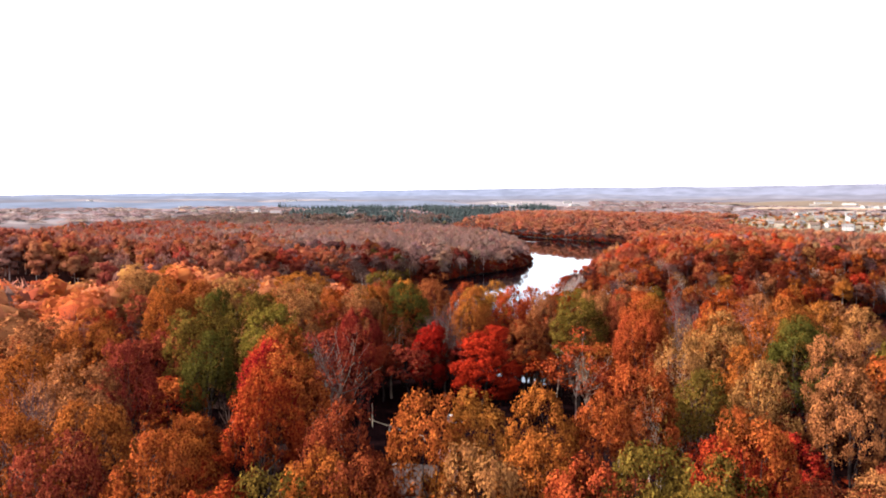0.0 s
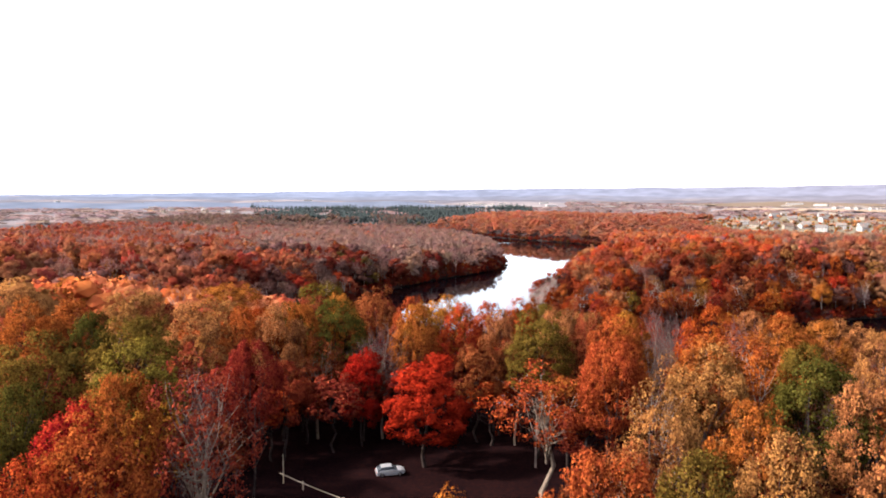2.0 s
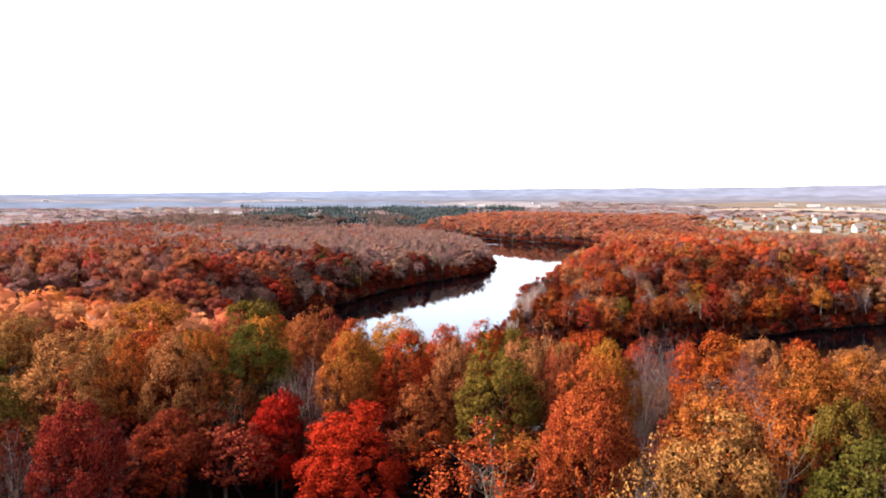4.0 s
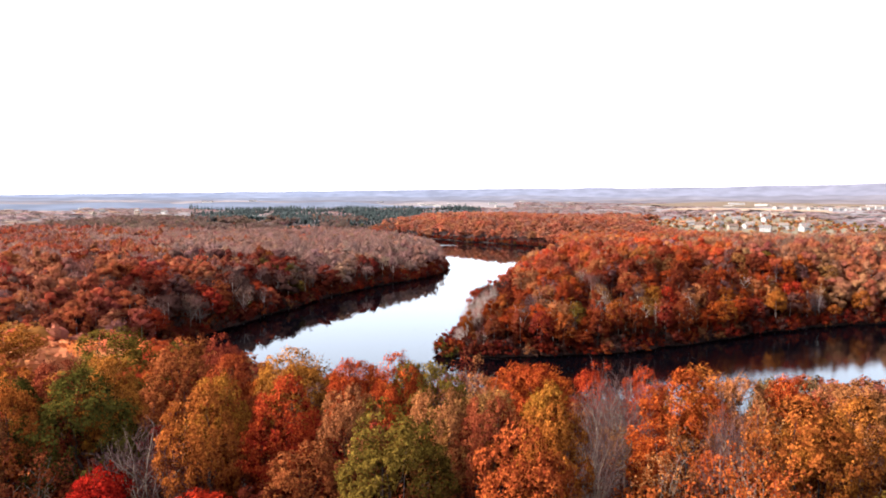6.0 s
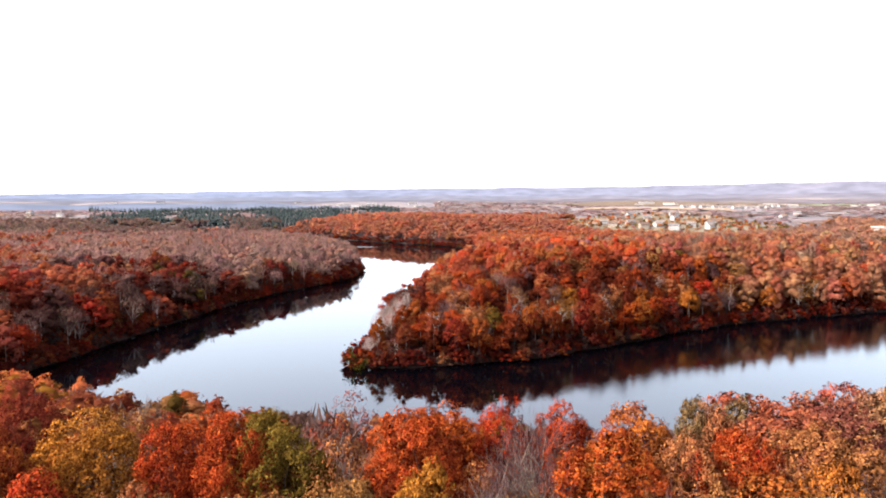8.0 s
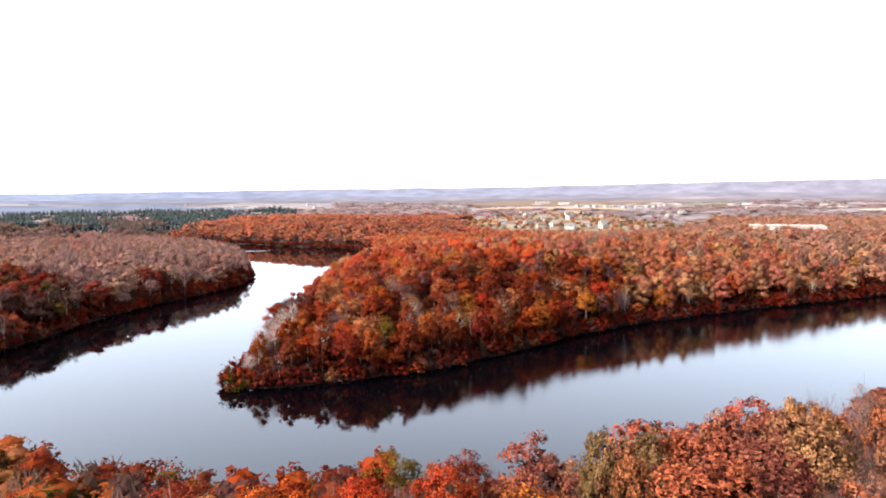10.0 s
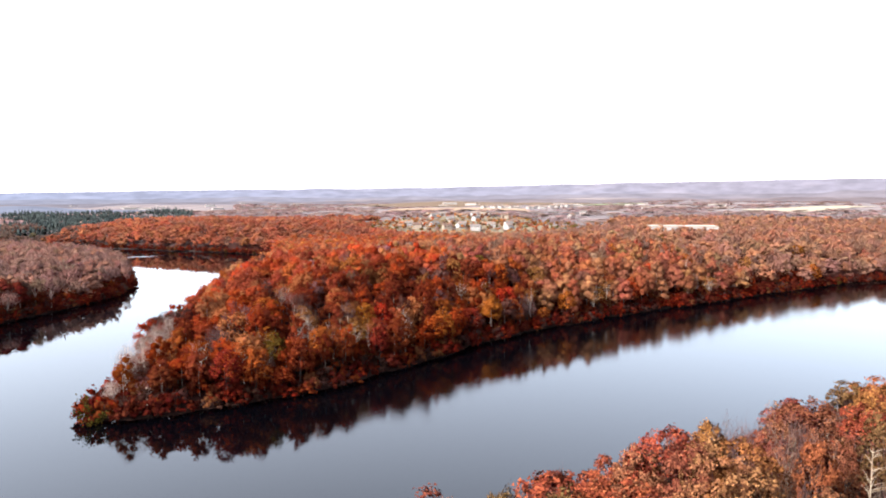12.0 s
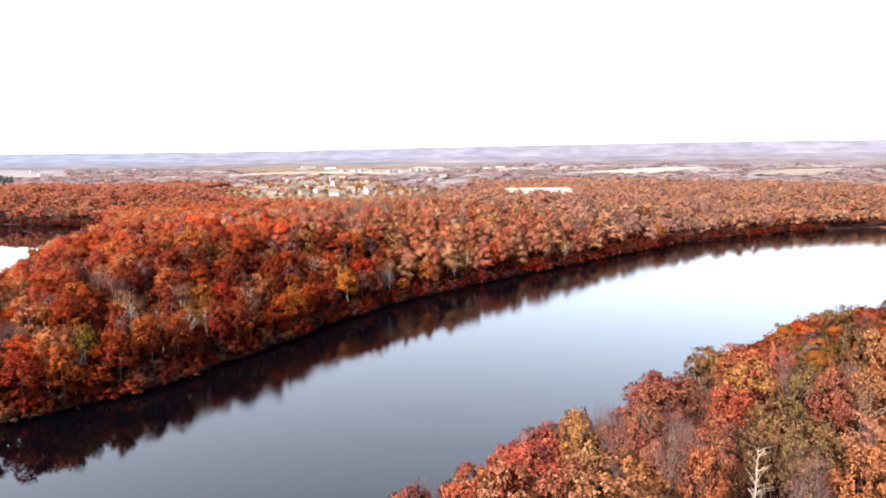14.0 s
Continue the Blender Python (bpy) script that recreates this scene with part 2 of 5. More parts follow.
def build_ground():
    cx, cy = 40.0, 60.0
    radii = np.concatenate([[0.5], np.geomspace(8, 4950, 220)])
    front = np.radians(np.linspace(-60, 100, 270))
    back = np.radians(np.linspace(100, 300, 60)[1:-1])
    az = np.concatenate([front, back])
    rr, aa = np.meshgrid(radii, az, indexing="ij")
    x, y = cx + rr * np.sin(aa), cy + rr * np.cos(aa)
    z = height(x, y)
    n, m = rr.shape
    i = np.arange(n - 1)[:, None] * m
    j = np.arange(m)[None, :]
    j2 = (j + 1) % m
    faces = np.stack([i + j, i + j2, i + m + j2, i + m + j], -1).reshape(-1, 4)[:, ::-1]
    me = mesh_from("ground", np.stack([x, y, z], -1).reshape(-1, 3), faces, smooth=True)
    m_, nt, out = material("shaded_litter_hazed_fields")
    geo = nt.nodes.new("ShaderNodeNewGeometry")
    pos = geo.outputs["Position"]
    # near litter painted almost black to carry the shade under the trees
    shade_soil, _ = noise_ramp(nt, 0.25, 0.3, 0.7, (0.003, 0.0015, 0.002), (0.009, 0.0035, 0.0035), 6, pos)
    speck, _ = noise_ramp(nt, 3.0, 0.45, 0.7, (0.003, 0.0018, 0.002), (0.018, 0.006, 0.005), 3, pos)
    shade_soil = mix_color(nt, 0.4, shade_soil, speck)
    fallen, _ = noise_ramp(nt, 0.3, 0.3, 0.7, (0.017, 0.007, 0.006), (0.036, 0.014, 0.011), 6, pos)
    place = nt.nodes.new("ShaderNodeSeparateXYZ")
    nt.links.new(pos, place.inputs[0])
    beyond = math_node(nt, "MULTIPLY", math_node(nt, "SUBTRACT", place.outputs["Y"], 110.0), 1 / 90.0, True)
    litter = mix_color(nt, beyond, shade_soil, fallen)
    # far woods and fields painted pale grey to carry the haze
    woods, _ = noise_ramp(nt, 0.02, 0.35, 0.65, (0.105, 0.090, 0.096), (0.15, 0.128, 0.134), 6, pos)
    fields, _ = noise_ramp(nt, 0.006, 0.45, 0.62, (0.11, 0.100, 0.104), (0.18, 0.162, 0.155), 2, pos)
    hazed_country = mix_color(nt, 0.55, woods, fields)
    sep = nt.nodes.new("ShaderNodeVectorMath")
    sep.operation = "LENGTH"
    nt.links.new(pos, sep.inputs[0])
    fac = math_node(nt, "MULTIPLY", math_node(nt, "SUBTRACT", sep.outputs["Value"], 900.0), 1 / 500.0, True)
    p = nt.nodes.new("ShaderNodeBsdfPrincipled")
    p.inputs["Roughness"].default_value = 0.95
    p.inputs["Specular IOR Level"].default_value = 0.0
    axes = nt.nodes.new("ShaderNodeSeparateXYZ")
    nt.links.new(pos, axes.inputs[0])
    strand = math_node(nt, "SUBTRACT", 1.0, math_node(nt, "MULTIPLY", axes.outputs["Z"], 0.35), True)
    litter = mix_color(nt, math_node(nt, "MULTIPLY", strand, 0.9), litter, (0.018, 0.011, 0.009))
    nt.links.new(mix_color(nt, fac, litter, hazed_country), p.inputs["Base Color"])
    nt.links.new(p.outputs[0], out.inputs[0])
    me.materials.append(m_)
    tagged(new("ground", me), "wooded ground under autumn leaf litter, near shade and far haze painted in", "ground", kind="structure")


STREAK, STREAK_TURN = (108.0, 885.0, 0.0), -12.0  # a cat's paw of wind on the far bay


def build_water():
    x0, x1, y0, y1 = -400.0, 1000.0, 100.0, 1300.0
    bm = bmesh.new()
    add_box(bm, x0, x1, y0, y1, -4.0, 0.0)
    m, nt, out = material("lake_water")
    geo = nt.nodes.new("ShaderNodeNewGeometry")
    mp = nt.nodes.new("ShaderNodeMapping")
    mp.inputs["Scale"].default_value = (0.5, 0.5, 0.5)
    nt.links.new(geo.outputs["Position"], mp.inputs[0])
    n = nt.nodes.new("ShaderNodeTexNoise")
    n.inputs["Scale"].default_value = 1.2
    n.inputs["Detail"].default_value = 3.0
    nt.links.new(mp.outputs[0], n.inputs["Vector"])
    b = nt.nodes.new("ShaderNodeBump")
    b.inputs["Strength"].default_value = 0.012
    b.inputs["Distance"].default_value = 0.5
    nt.links.new(n.outputs["Fac"], b.inputs["Height"])
    calm = nt.nodes.new("ShaderNodeTexNoise")
    calm.inputs["Scale"].default_value = 0.012
    calm.inputs["Detail"].default_value = 2.0
    nt.links.new(geo.outputs["Position"], calm.inputs["Vector"])
    gusts = math_node(nt, "ADD", math_node(nt, "MULTIPLY", calm.outputs["Fac"], 0.13), 0.03)
    at = nt.nodes.new("ShaderNodeSeparateXYZ")
    nt.links.new(geo.outputs["Position"], at.inputs[0])
    # the breeze ruffles the south-east arm; the west arm and the far bay lie sheltered
    breeze = math_node(nt, "MULTIPLY", math_node(nt, "SUBTRACT", at.outputs["X"], 60.0), 1 / 70.0, True)
    lee = math_node(nt, "MULTIPLY", math_node(nt, "SUBTRACT", 470.0, at.outputs["Y"]), 1 / 60.0, True)
    rough = math_node(nt, "ADD", math_node(nt, "MULTIPLY", math_node(nt, "MULTIPLY", gusts, breeze), lee), 0.02)
    away = nt.nodes.new("ShaderNodeVectorMath")
    away.operation = "DISTANCE"
    squeeze = nt.nodes.new("ShaderNodeMapping")
    squeeze.inputs["Rotation"].default_value = (0, 0, radians(STREAK_TURN))
    squeeze.inputs["Scale"].default_value = (1 / 60.0, 1 / 14.0, 0)
    spot = nt.nodes.new("ShaderNodeVectorMath")
    spot.operation = "SUBTRACT"
    spot.inputs[1].default_value = STREAK
    nt.links.new(geo.outputs["Position"], spot.inputs[0])
    nt.links.new(spot.outputs[0], squeeze.inputs[0])
    nt.links.new(squeeze.outputs[0], away.inputs[0])
    streak = math_node(nt, "MULTIPLY", math_node(nt, "SUBTRACT", 1.0, away.outputs["Value"], True), 0.32)
    rough = math_node(nt, "ADD", rough, streak)
    gloss = nt.nodes.new("ShaderNodeBsdfAnisotropic")
    gloss.distribution = "BECKMANN"
    gloss.inputs["Color"].default_value = (0.90, 0.965, 1.0, 1)
    nt.links.new(rough, gloss.inputs["Roughness"])
    nt.links.new(b.outputs[0], gloss.inputs["Normal"])
    depth = nt.nodes.new("ShaderNodeBsdfDiffuse")
    depth.inputs["Color"].default_value = (0.0004, 0.0005, 0.0009, 1)
    mirror = nt.nodes.new("ShaderNodeFresnel")
    mirror.inputs["IOR"].default_value = 1.333
    mx = nt.nodes.new("ShaderNodeMixShader")
    nt.links.new(mirror.outputs[0], mx.inputs[0])
    nt.links.new(depth.outputs[0], mx.inputs[1])
    nt.links.new(gloss.outputs[0], mx.inputs[2])
    nt.links.new(mx.outputs[0], out.inputs[0])
    me = bpy.data.meshes.new("water")
    bm.to_mesh(me)
    bm.free()
    me.materials.append(m)
    tagged(new("water", me), "calm dark lake mirroring the pale sky", "lake", kind="structure")


build_ground()
build_water()


def build_hills():
    """Ridges that close the view, with haze put into their colour and glow."""
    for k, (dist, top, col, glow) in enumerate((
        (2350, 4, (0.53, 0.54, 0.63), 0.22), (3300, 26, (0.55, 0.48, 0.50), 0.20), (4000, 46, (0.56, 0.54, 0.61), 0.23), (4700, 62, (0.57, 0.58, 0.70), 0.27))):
        az = np.radians(np.linspace(-180, 180, 900))
        deg = np.degrees(az)
        lift = 0.75 + 0.75 * np.clip((deg + 5) / 70, 0, 1.2)
        crest = np.interp(deg, (-32, -9, 8, 26, 42, 60, 75), (36, 66, 86, 98, 124, 138, 136)) + 12 + 2.5 * waves(deg * 40, deg * 0, 160, 30) if k == 3 else 14 + top * lift * (0.82 + 0.10 * waves(deg * 40, deg * 0, 500, 20 + k) + 0.06 * waves(deg * 40, deg * 0, 120, 30 + k))
        if k == 0:
            crest = (33 + 4 * waves(deg * 40, deg * 0, 300, 29)) * np.clip((14 - deg) / 16, 0, 1)
        rows = []
        for off, frac in ((-500, 0.0), (-250, 0.55), (0, 1.0), (140, 0.9), (200, 0.0)):
            r = dist + off
            rows.append(np.stack([40 + r * np.sin(az), 60 + r * np.cos(az), crest * frac], -1))
        v = np.stack(rows)
        n, m = v.shape[:2]
        i = np.arange(n - 1)[:, None] * m
        j = np.arange(m - 1)[None, :]
        faces = np.stack([i + j, i + j + 1, i + m + j + 1, i + m + j], -1).reshape(-1, 4)[:, ::-1]
        me = mesh_from("backdrop", v.reshape(-1, 3), faces, smooth=True)
        mt, nt, out = material("haze_painted_hill")
        geo = nt.nodes.new("ShaderNodeNewGeometry")
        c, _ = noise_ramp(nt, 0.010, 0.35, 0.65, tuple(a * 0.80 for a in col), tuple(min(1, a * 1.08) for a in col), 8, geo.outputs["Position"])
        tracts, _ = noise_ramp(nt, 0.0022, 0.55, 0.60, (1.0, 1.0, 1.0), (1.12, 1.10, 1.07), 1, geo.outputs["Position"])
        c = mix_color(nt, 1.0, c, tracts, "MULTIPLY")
        p = nt.nodes.new("ShaderNodeBsdfPrincipled")
        p.inputs["Roughness"].default_value = 1.0
        p.inputs["Specular IOR Level"].default_value = 0.0
        spot = nt.nodes.new("ShaderNodeSeparateXYZ")
        nt.links.new(geo.outputs["Position"], spot.inputs[0])
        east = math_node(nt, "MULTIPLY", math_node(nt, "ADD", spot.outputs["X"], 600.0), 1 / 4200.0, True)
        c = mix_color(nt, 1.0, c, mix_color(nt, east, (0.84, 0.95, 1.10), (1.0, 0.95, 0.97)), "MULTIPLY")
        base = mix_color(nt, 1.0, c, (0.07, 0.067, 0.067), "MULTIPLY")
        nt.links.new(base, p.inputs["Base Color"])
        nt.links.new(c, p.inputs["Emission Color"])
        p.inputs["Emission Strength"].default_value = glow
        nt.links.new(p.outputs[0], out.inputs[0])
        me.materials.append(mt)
        tagged(new("backdrop", me), "wooded hills on the horizon with pale blue haze painted in", "hills", kind="structure")


build_hills()

# ---- trees ----


def unit_dirs(r, n):
    v = r.normal(size=(n, 3))
    return v / np.linalg.norm(v, axis=1)[:, None]


ICO = bmesh.new()
bmesh.ops.create_icosphere(ICO, subdivisions=1, radius=1.0)
ICO_TRIS = np.array([[v.co[:] for v in f.verts] for f in ICO.faces])
ICO.free()
OCTA = np.array([[(sx, 0, 0), (0, sy, 0), (0, 0, sz)][:: (1 if sx * sy * sz > 0 else -1)] for sx in (1, -1) for sy in (1, -1) for sz in (1, -1)], float)


def puff_cores(r, bc, rb, mid, half, share, shape, own):
    """Closed leafy hearts of the puffs, lumpy, as triangles with the way they face."""
    held = bc[:, 2] > np.quantile(bc[:, 2], 0.25) if len(bc) > 12 else np.ones(len(bc), bool)
    bc, rb = bc[held], rb[held]
    turn = r.normal(size=(len(bc), 3, 3))
    q, _ = np.linalg.qr(turn)
    tri = np.einsum("fci,bij->bfcj", shape, q)
    n = tri.copy()
    out = bc - [0, 0, mid - half * 0.35]
    out /= np.linalg.norm(out, axis=1)[:, None] + 1e-6
    n = n * own + out[:, None, None] * (1 - own)
    lump = rb[:, None, None, None] * share
    return (bc[:, None, None] + tri * lump).reshape(-1, 3, 3), n.reshape(-1, 3)


def crown_cloud(seed, quads, leaf, tall=17.0, radius=4.0, base=0.30, blobs=18, lean=0.42, spread=1.0, core=0.0, own=0.62, loose=(0.84, 1.14), size=(0.22, 0.50), streak=0.0):
    """Leaf clumps as loose three-sided flakes on the skins of many overlapping puffs. Returns corners (n, 3, 3), the puffs and the way each flake faces."""
    r = np.random.default_rng(seed)
    mid, half = tall * (1 + base) / 2, tall * (1 - base) / 2
    d = unit_dirs(r, blobs)
    d[:, 2] = np.where(r.random(blobs) < 0.65, np.abs(d[:, 2]), d[:, 2])
    rb = radius * r.uniform(*size, blobs)
    room = np.stack([radius - rb * 0.9, radius - rb * 0.9, half - rb * 0.9], -1)
    bc = d * room * r.uniform(0.62, 1.22, (blobs, 1)) * spread + [0, 0, mid] + np.append(r.normal(size=2) * radius * 0.12, 0)
    narrow = np.clip((bc[:, 2] - tall * base) / (tall * 0.25), 0.45, 1)[:, None]
    bc[:, :2] *= narrow
    which = r.choice(blobs, quads * 2, p=rb ** 2 / (rb ** 2).sum())
    dirs = unit_dirs(r, quads * 2)
    pts = bc[which] + dirs * (rb[which] * r.uniform(*loose, quads * 2))[:, None]
    axis = bc[which] - [0, 0, mid - half * 0.4]
    axis = axis / (np.linalg.norm(axis, axis=1)[:, None] + 1e-6)
    keep = np.nonzero((dirs * axis).sum(1) > -0.25)[0][:quads]
    pts, dirs = pts[keep], dirs[keep]
    nrm = dirs + r.normal(size=dirs.shape) * lean
    nrm /= np.linalg.norm(nrm, axis=1)[:, None]
    a = np.cross(nrm, r.normal(size=nrm.shape))
    if streak:
        up = np.array([0, 0, 1.0]) - nrm * nrm[:, 2:3]
        a = a * (1 - streak) + up * streak * 1.6
    a /= np.linalg.norm(a, axis=1)[:, None]
    b = np.cross(nrm, a) * (1 - 0.5 * streak)
    s = (leaf * r.uniform(0.55, 1.3, len(pts)))[:, None]
    q = np.stack([pts + a * s * 0.62, pts - a * s * 0.25 + b * s * 0.55, pts - a * s * 0.35 - b * s * 0.45], 1)
    out = pts - [0, 0, mid - half * 0.35]
    out /= np.linalg.norm(out, axis=1)[:, None] + 1e-6
    puff = dirs * own + out * (1 - own)
    puff /= np.linalg.norm(puff, axis=1)[:, None] + 1e-6
    puff = np.repeat(puff, 3, 0)
    if core:
        cq, cn = puff_cores(r, bc, rb, mid, half, core, OCTA, own)
        q, puff = np.concatenate([q, cq]), np.concatenate([puff, cn])
    return q, bc, puff


def leafy_crown(seed, lobes, clumps, flakes, leaf, tall=17.0, radius=4.2, base=0.4, core=0.8, loose=0.0, fine=0.40):
    """A domed crown: boughs carry leaf clumps, clumps carry loose flakes. Returns corners (n, 3, 3), the boughs' ends and the way each flake faces."""
    r = np.random.default_rng(seed)
    mid = tall * (base + (1 - base) * 0.40)
    up, down = tall - mid, mid - tall * base
    i = np.arange(lobes) + 0.5
    z = 1 - 1.55 * i / lobes
    turn = i * 2.39996 + r.uniform(0, 6.28)
    d = np.stack([np.sqrt(1 - z * z) * np.cos(turn), np.sqrt(1 - z * z) * np.sin(turn), z], -1) + r.normal(size=(lobes, 3)) * 0.16
    d /= np.linalg.norm(d, axis=1)[:, None]
    lr = radius * r.uniform(0.27, 0.45, lobes) * (1.0 if lobes > 15 else 1.15)
    semi = np.stack([np.full(lobes, radius), np.full(lobes, radius), np.where(d[:, 2] > 0, up, down)], -1)
    lc = d * (semi - lr[:, None] * 0.85) * r.uniform(0.76 - loose, 1.10 + loose * 0.4, (lobes, 1)) + [0, 0, mid]
    lc[:, :2] += r.normal(size=2) * radius * 0.06
    own = np.repeat(np.arange(lobes), clumps)
    cd = unit_dirs(r, len(own)) + d[own] * 0.75
    cd /= np.linalg.norm(cd, axis=1)[:, None]
    cr = radius * r.uniform(0.10, 0.18, len(own)) * (12 / clumps) ** 0.4
    cc = lc[own] + cd * (lr[own] * r.uniform(0.72, 1.14 + loose, len(own)))[:, None]
    of = np.repeat(np.arange(len(own)), flakes)
    fd = unit_dirs(r, len(of)) + cd[of] * 0.5
    fd /= np.linalg.norm(fd, axis=1)[:, None]
    pts = cc[of] + fd * (cr[of] * r.uniform(0.45, 1.2, len(of)))[:, None]
    nrm = fd * 0.6 + cd[of] * 0.6 + r.normal(size=fd.shape) * 0.45
    nrm /= np.linalg.norm(nrm, axis=1)[:, None]
    a = np.cross(nrm, r.normal(size=nrm.shape))
    a /= np.linalg.norm(a, axis=1)[:, None]
    b = np.cross(nrm, a)
    s = (leaf * r.uniform(0.55, 1.3, len(of)))[:, None]
    q = np.stack([pts + a * s * 0.62, pts - a * s * 0.25 + b * s * 0.55, pts - a * s * 0.35 - b * s * 0.45], 1)
    puff = fd * fine + cd[of] * (0.15 + 0.7 * fine) + d[own][of] * (0.95 - 1.6 * fine)
    puff /= np.linalg.norm(puff, axis=1)[:, None]
    puff = np.repeat(puff, 3, 0)
    if core:
        cq, cn = puff_cores(r, lc, lr, mid, up, core, ICO_TRIS if lobes > 11 else OCTA, 0.6)
        q, puff = np.concatenate([q, cq]), np.concatenate([puff, cn])
    return q, lc[r.permutation(lobes)], puff


def tube(path, r0, r1, sides):
    """A tapered limb along a path: vertices and four-sided faces."""
    path = np.asarray(path, float)
    n = len(path)
    t = np.gradient(path, axis=0)
    t /= np.linalg.norm(t, axis=1)[:, None]
    ref = np.where(np.abs(t[:, 2:3]) > 0.9, [[1.0, 0, 0]], [[0, 0, 1.0]])
    u = np.cross(t, ref)
    u /= np.linalg.norm(u, axis=1)[:, None]
    w = np.cross(t, u)
    ang = np.linspace(0, 2 * np.pi, sides, endpoint=False)
    rad = np.linspace(r0, r1, n)[:, None, None]
    v = path[:, None] + rad * (u[:, None] * np.cos(ang)[None, :, None] + w[:, None] * np.sin(ang)[None, :, None])
    i = np.arange(n - 1)[:, None] * sides
    j = np.arange(sides)[None, :]
    j2 = (j + 1) % sides
    f = np.stack([i + j, i + j2, i + sides + j2, i + sides + j], -1).reshape(-1, 4)
    return v.reshape(-1, 3), f


def gather(pieces):
    vs, fs, k = [], [], 0
    for v, f in pieces:
        vs.append(v)
        fs.append(f + k)
        k += len(v)
    return np.concatenate(vs), np.concatenate(fs)


def limb_path(r, a, b, n=4, bend=0.12):
    a, b = np.asarray(a, float), np.asarray(b, float)
    t = np.linspace(0, 1, n)[:, None]
    p = a + (b - a) * t
    size = np.linalg.norm(b - a)
    p[1:-1] += r.normal(size=(n - 2, 3)) * size * bend * 0.5
    p[:, 2] += np.sin(t[:, 0] * np.pi) * size * -0.05
    return p


def trunk_mesh(seed, ends, tall, thick=0.24, twigs=0):
    """Trunk, limbs to the given ends, and finer branches."""
    r = np.random.default_rng(seed + 500)
    top = np.array([r.normal() * 0.4, r.normal() * 0.4, tall * 0.62])
    spine = limb_path(r, (0, 0, -0.8), top, 5, 0.06)
    pieces = [tube(spine, thick, thick * 0.45, 6)]
    for e in ends:
        k = r.uniform(0.45, 0.95)
        at = spine[0] + (top - spine[0]) * k
        pieces.append(tube(limb_path(r, at, e), thick * 0.45 * (1.15 - 0.6 * k), 0.03, 4))
        for _ in range(twigs):
            s = at + (e - at) * r.uniform(0.35, 1.0)
            d = unit_dirs(r, 1)[0] * [1, 1, 0.6] + [0, 0, 0.55] + (e - at) / (np.linalg.norm(e - at) + 1e-6) * 0.6
            tip = s + d * r.uniform(1.0, 2.4)
            pieces.append(tube(np.stack([s, (s + tip) / 2 + r.normal(size=3) * 0.12, tip]), 0.035, 0.012, 3))
    return gather(pieces)


def crown_mesh(name, q, puff):
    n = len(q)
    return mesh_from(name, q.reshape(-1, 3), np.arange(3 * n).reshape(n, 3), puff=puff)


# full crowns in three finenesses, the closest trees and those farther off; deep, middling and shallow in turn
CROWNS, MIDCROWNS, FARCROWNS, TRUNKS = [], [], [], []
for k in range(9):
    low, boughs = (0.24, 0.38, 0.50)[k % 3], 26 - 4 * (k % 3)
    q, ends, puff = leafy_crown(100 + k, boughs, 19, 32, 0.195, 17, 4.2, low, 0.0)
    CROWNS.append(crown_mesh("crown", q, puff))
    q, ends, puff = leafy_crown(100 + k, boughs, 14, 15, 0.33, 17, 4.2, low, 0.0)
    MIDCROWNS.append(crown_mesh("crown", q, puff))
    q, ends, puff = leafy_crown(100 + k, boughs, 10, 10, 0.46, 17, 4.2, low, 0.0)
    FARCROWNS.append(crown_mesh("crown", q, puff))
    TRUNKS.append(mesh_from("trunk", *trunk_mesh(k, ends[:7], 17)))
# dense round maple crowns
MAPLES = []
for k in range(3):
    q, ends, puff = leafy_crown(170 + k, 34, 20, 34, 0.21, 17, 4.2, 0.12, 0.4)
    MAPLES.append(crown_mesh("crown", q, puff))
# half-bare trees: pale limbs show through a thin crown
THIN, THINTRUNKS = [], []
for k in range(4):
    q, ends, puff = leafy_crown(200 + k, 24, 10, 16, 0.21, 17, 4.2, (0.34, 0.42)[k % 2], 0.0, 0.16)
    THIN.append(crown_mesh("crown", q, puff))
    TH = trunk_mesh(40 + k, ends[:13], 17, 0.26, 4)
    THINTRUNKS.append(mesh_from("trunk", *TH))
# bare trees: limbs and a cloud of twigs
BARETRUNKS, BARETWIGS = [], []
for k in range(4):
    r = np.random.default_rng(300 + k)
    q, ends, puff = leafy_crown(300 + k, 26, 4, 2, 0.3, 16.5, 3.8, 0.34, 0.0, 0.1)
    BARETRUNKS.append(mesh_from("trunk", *trunk_mesh(60 + k, ends[:16], 16.5, 0.20, 4)))
    root = np.repeat(ends, 60, 0)
    start = root + r.normal(size=root.shape) * 0.85
    aim = root - [0, 0, 7.5]
    aim = aim / np.linalg.norm(aim, axis=1)[:, None] + r.normal(size=root.shape) * 0.55 + [0, 0, 0.35]
    side = np.cross(aim, r.normal(size=root.shape))
    side *= 0.022 / np.linalg.norm(side, axis=1)[:, None]
    tip = start + aim * r.uniform(0.45, 1.35, (len(root), 1))
    slips = np.stack([start - side, start + side, tip], 1)
    BARETWIGS.append(mesh_from("twig_spray", slips.reshape(-1, 3), np.arange(3 * len(slips)).reshape(-1, 3)))

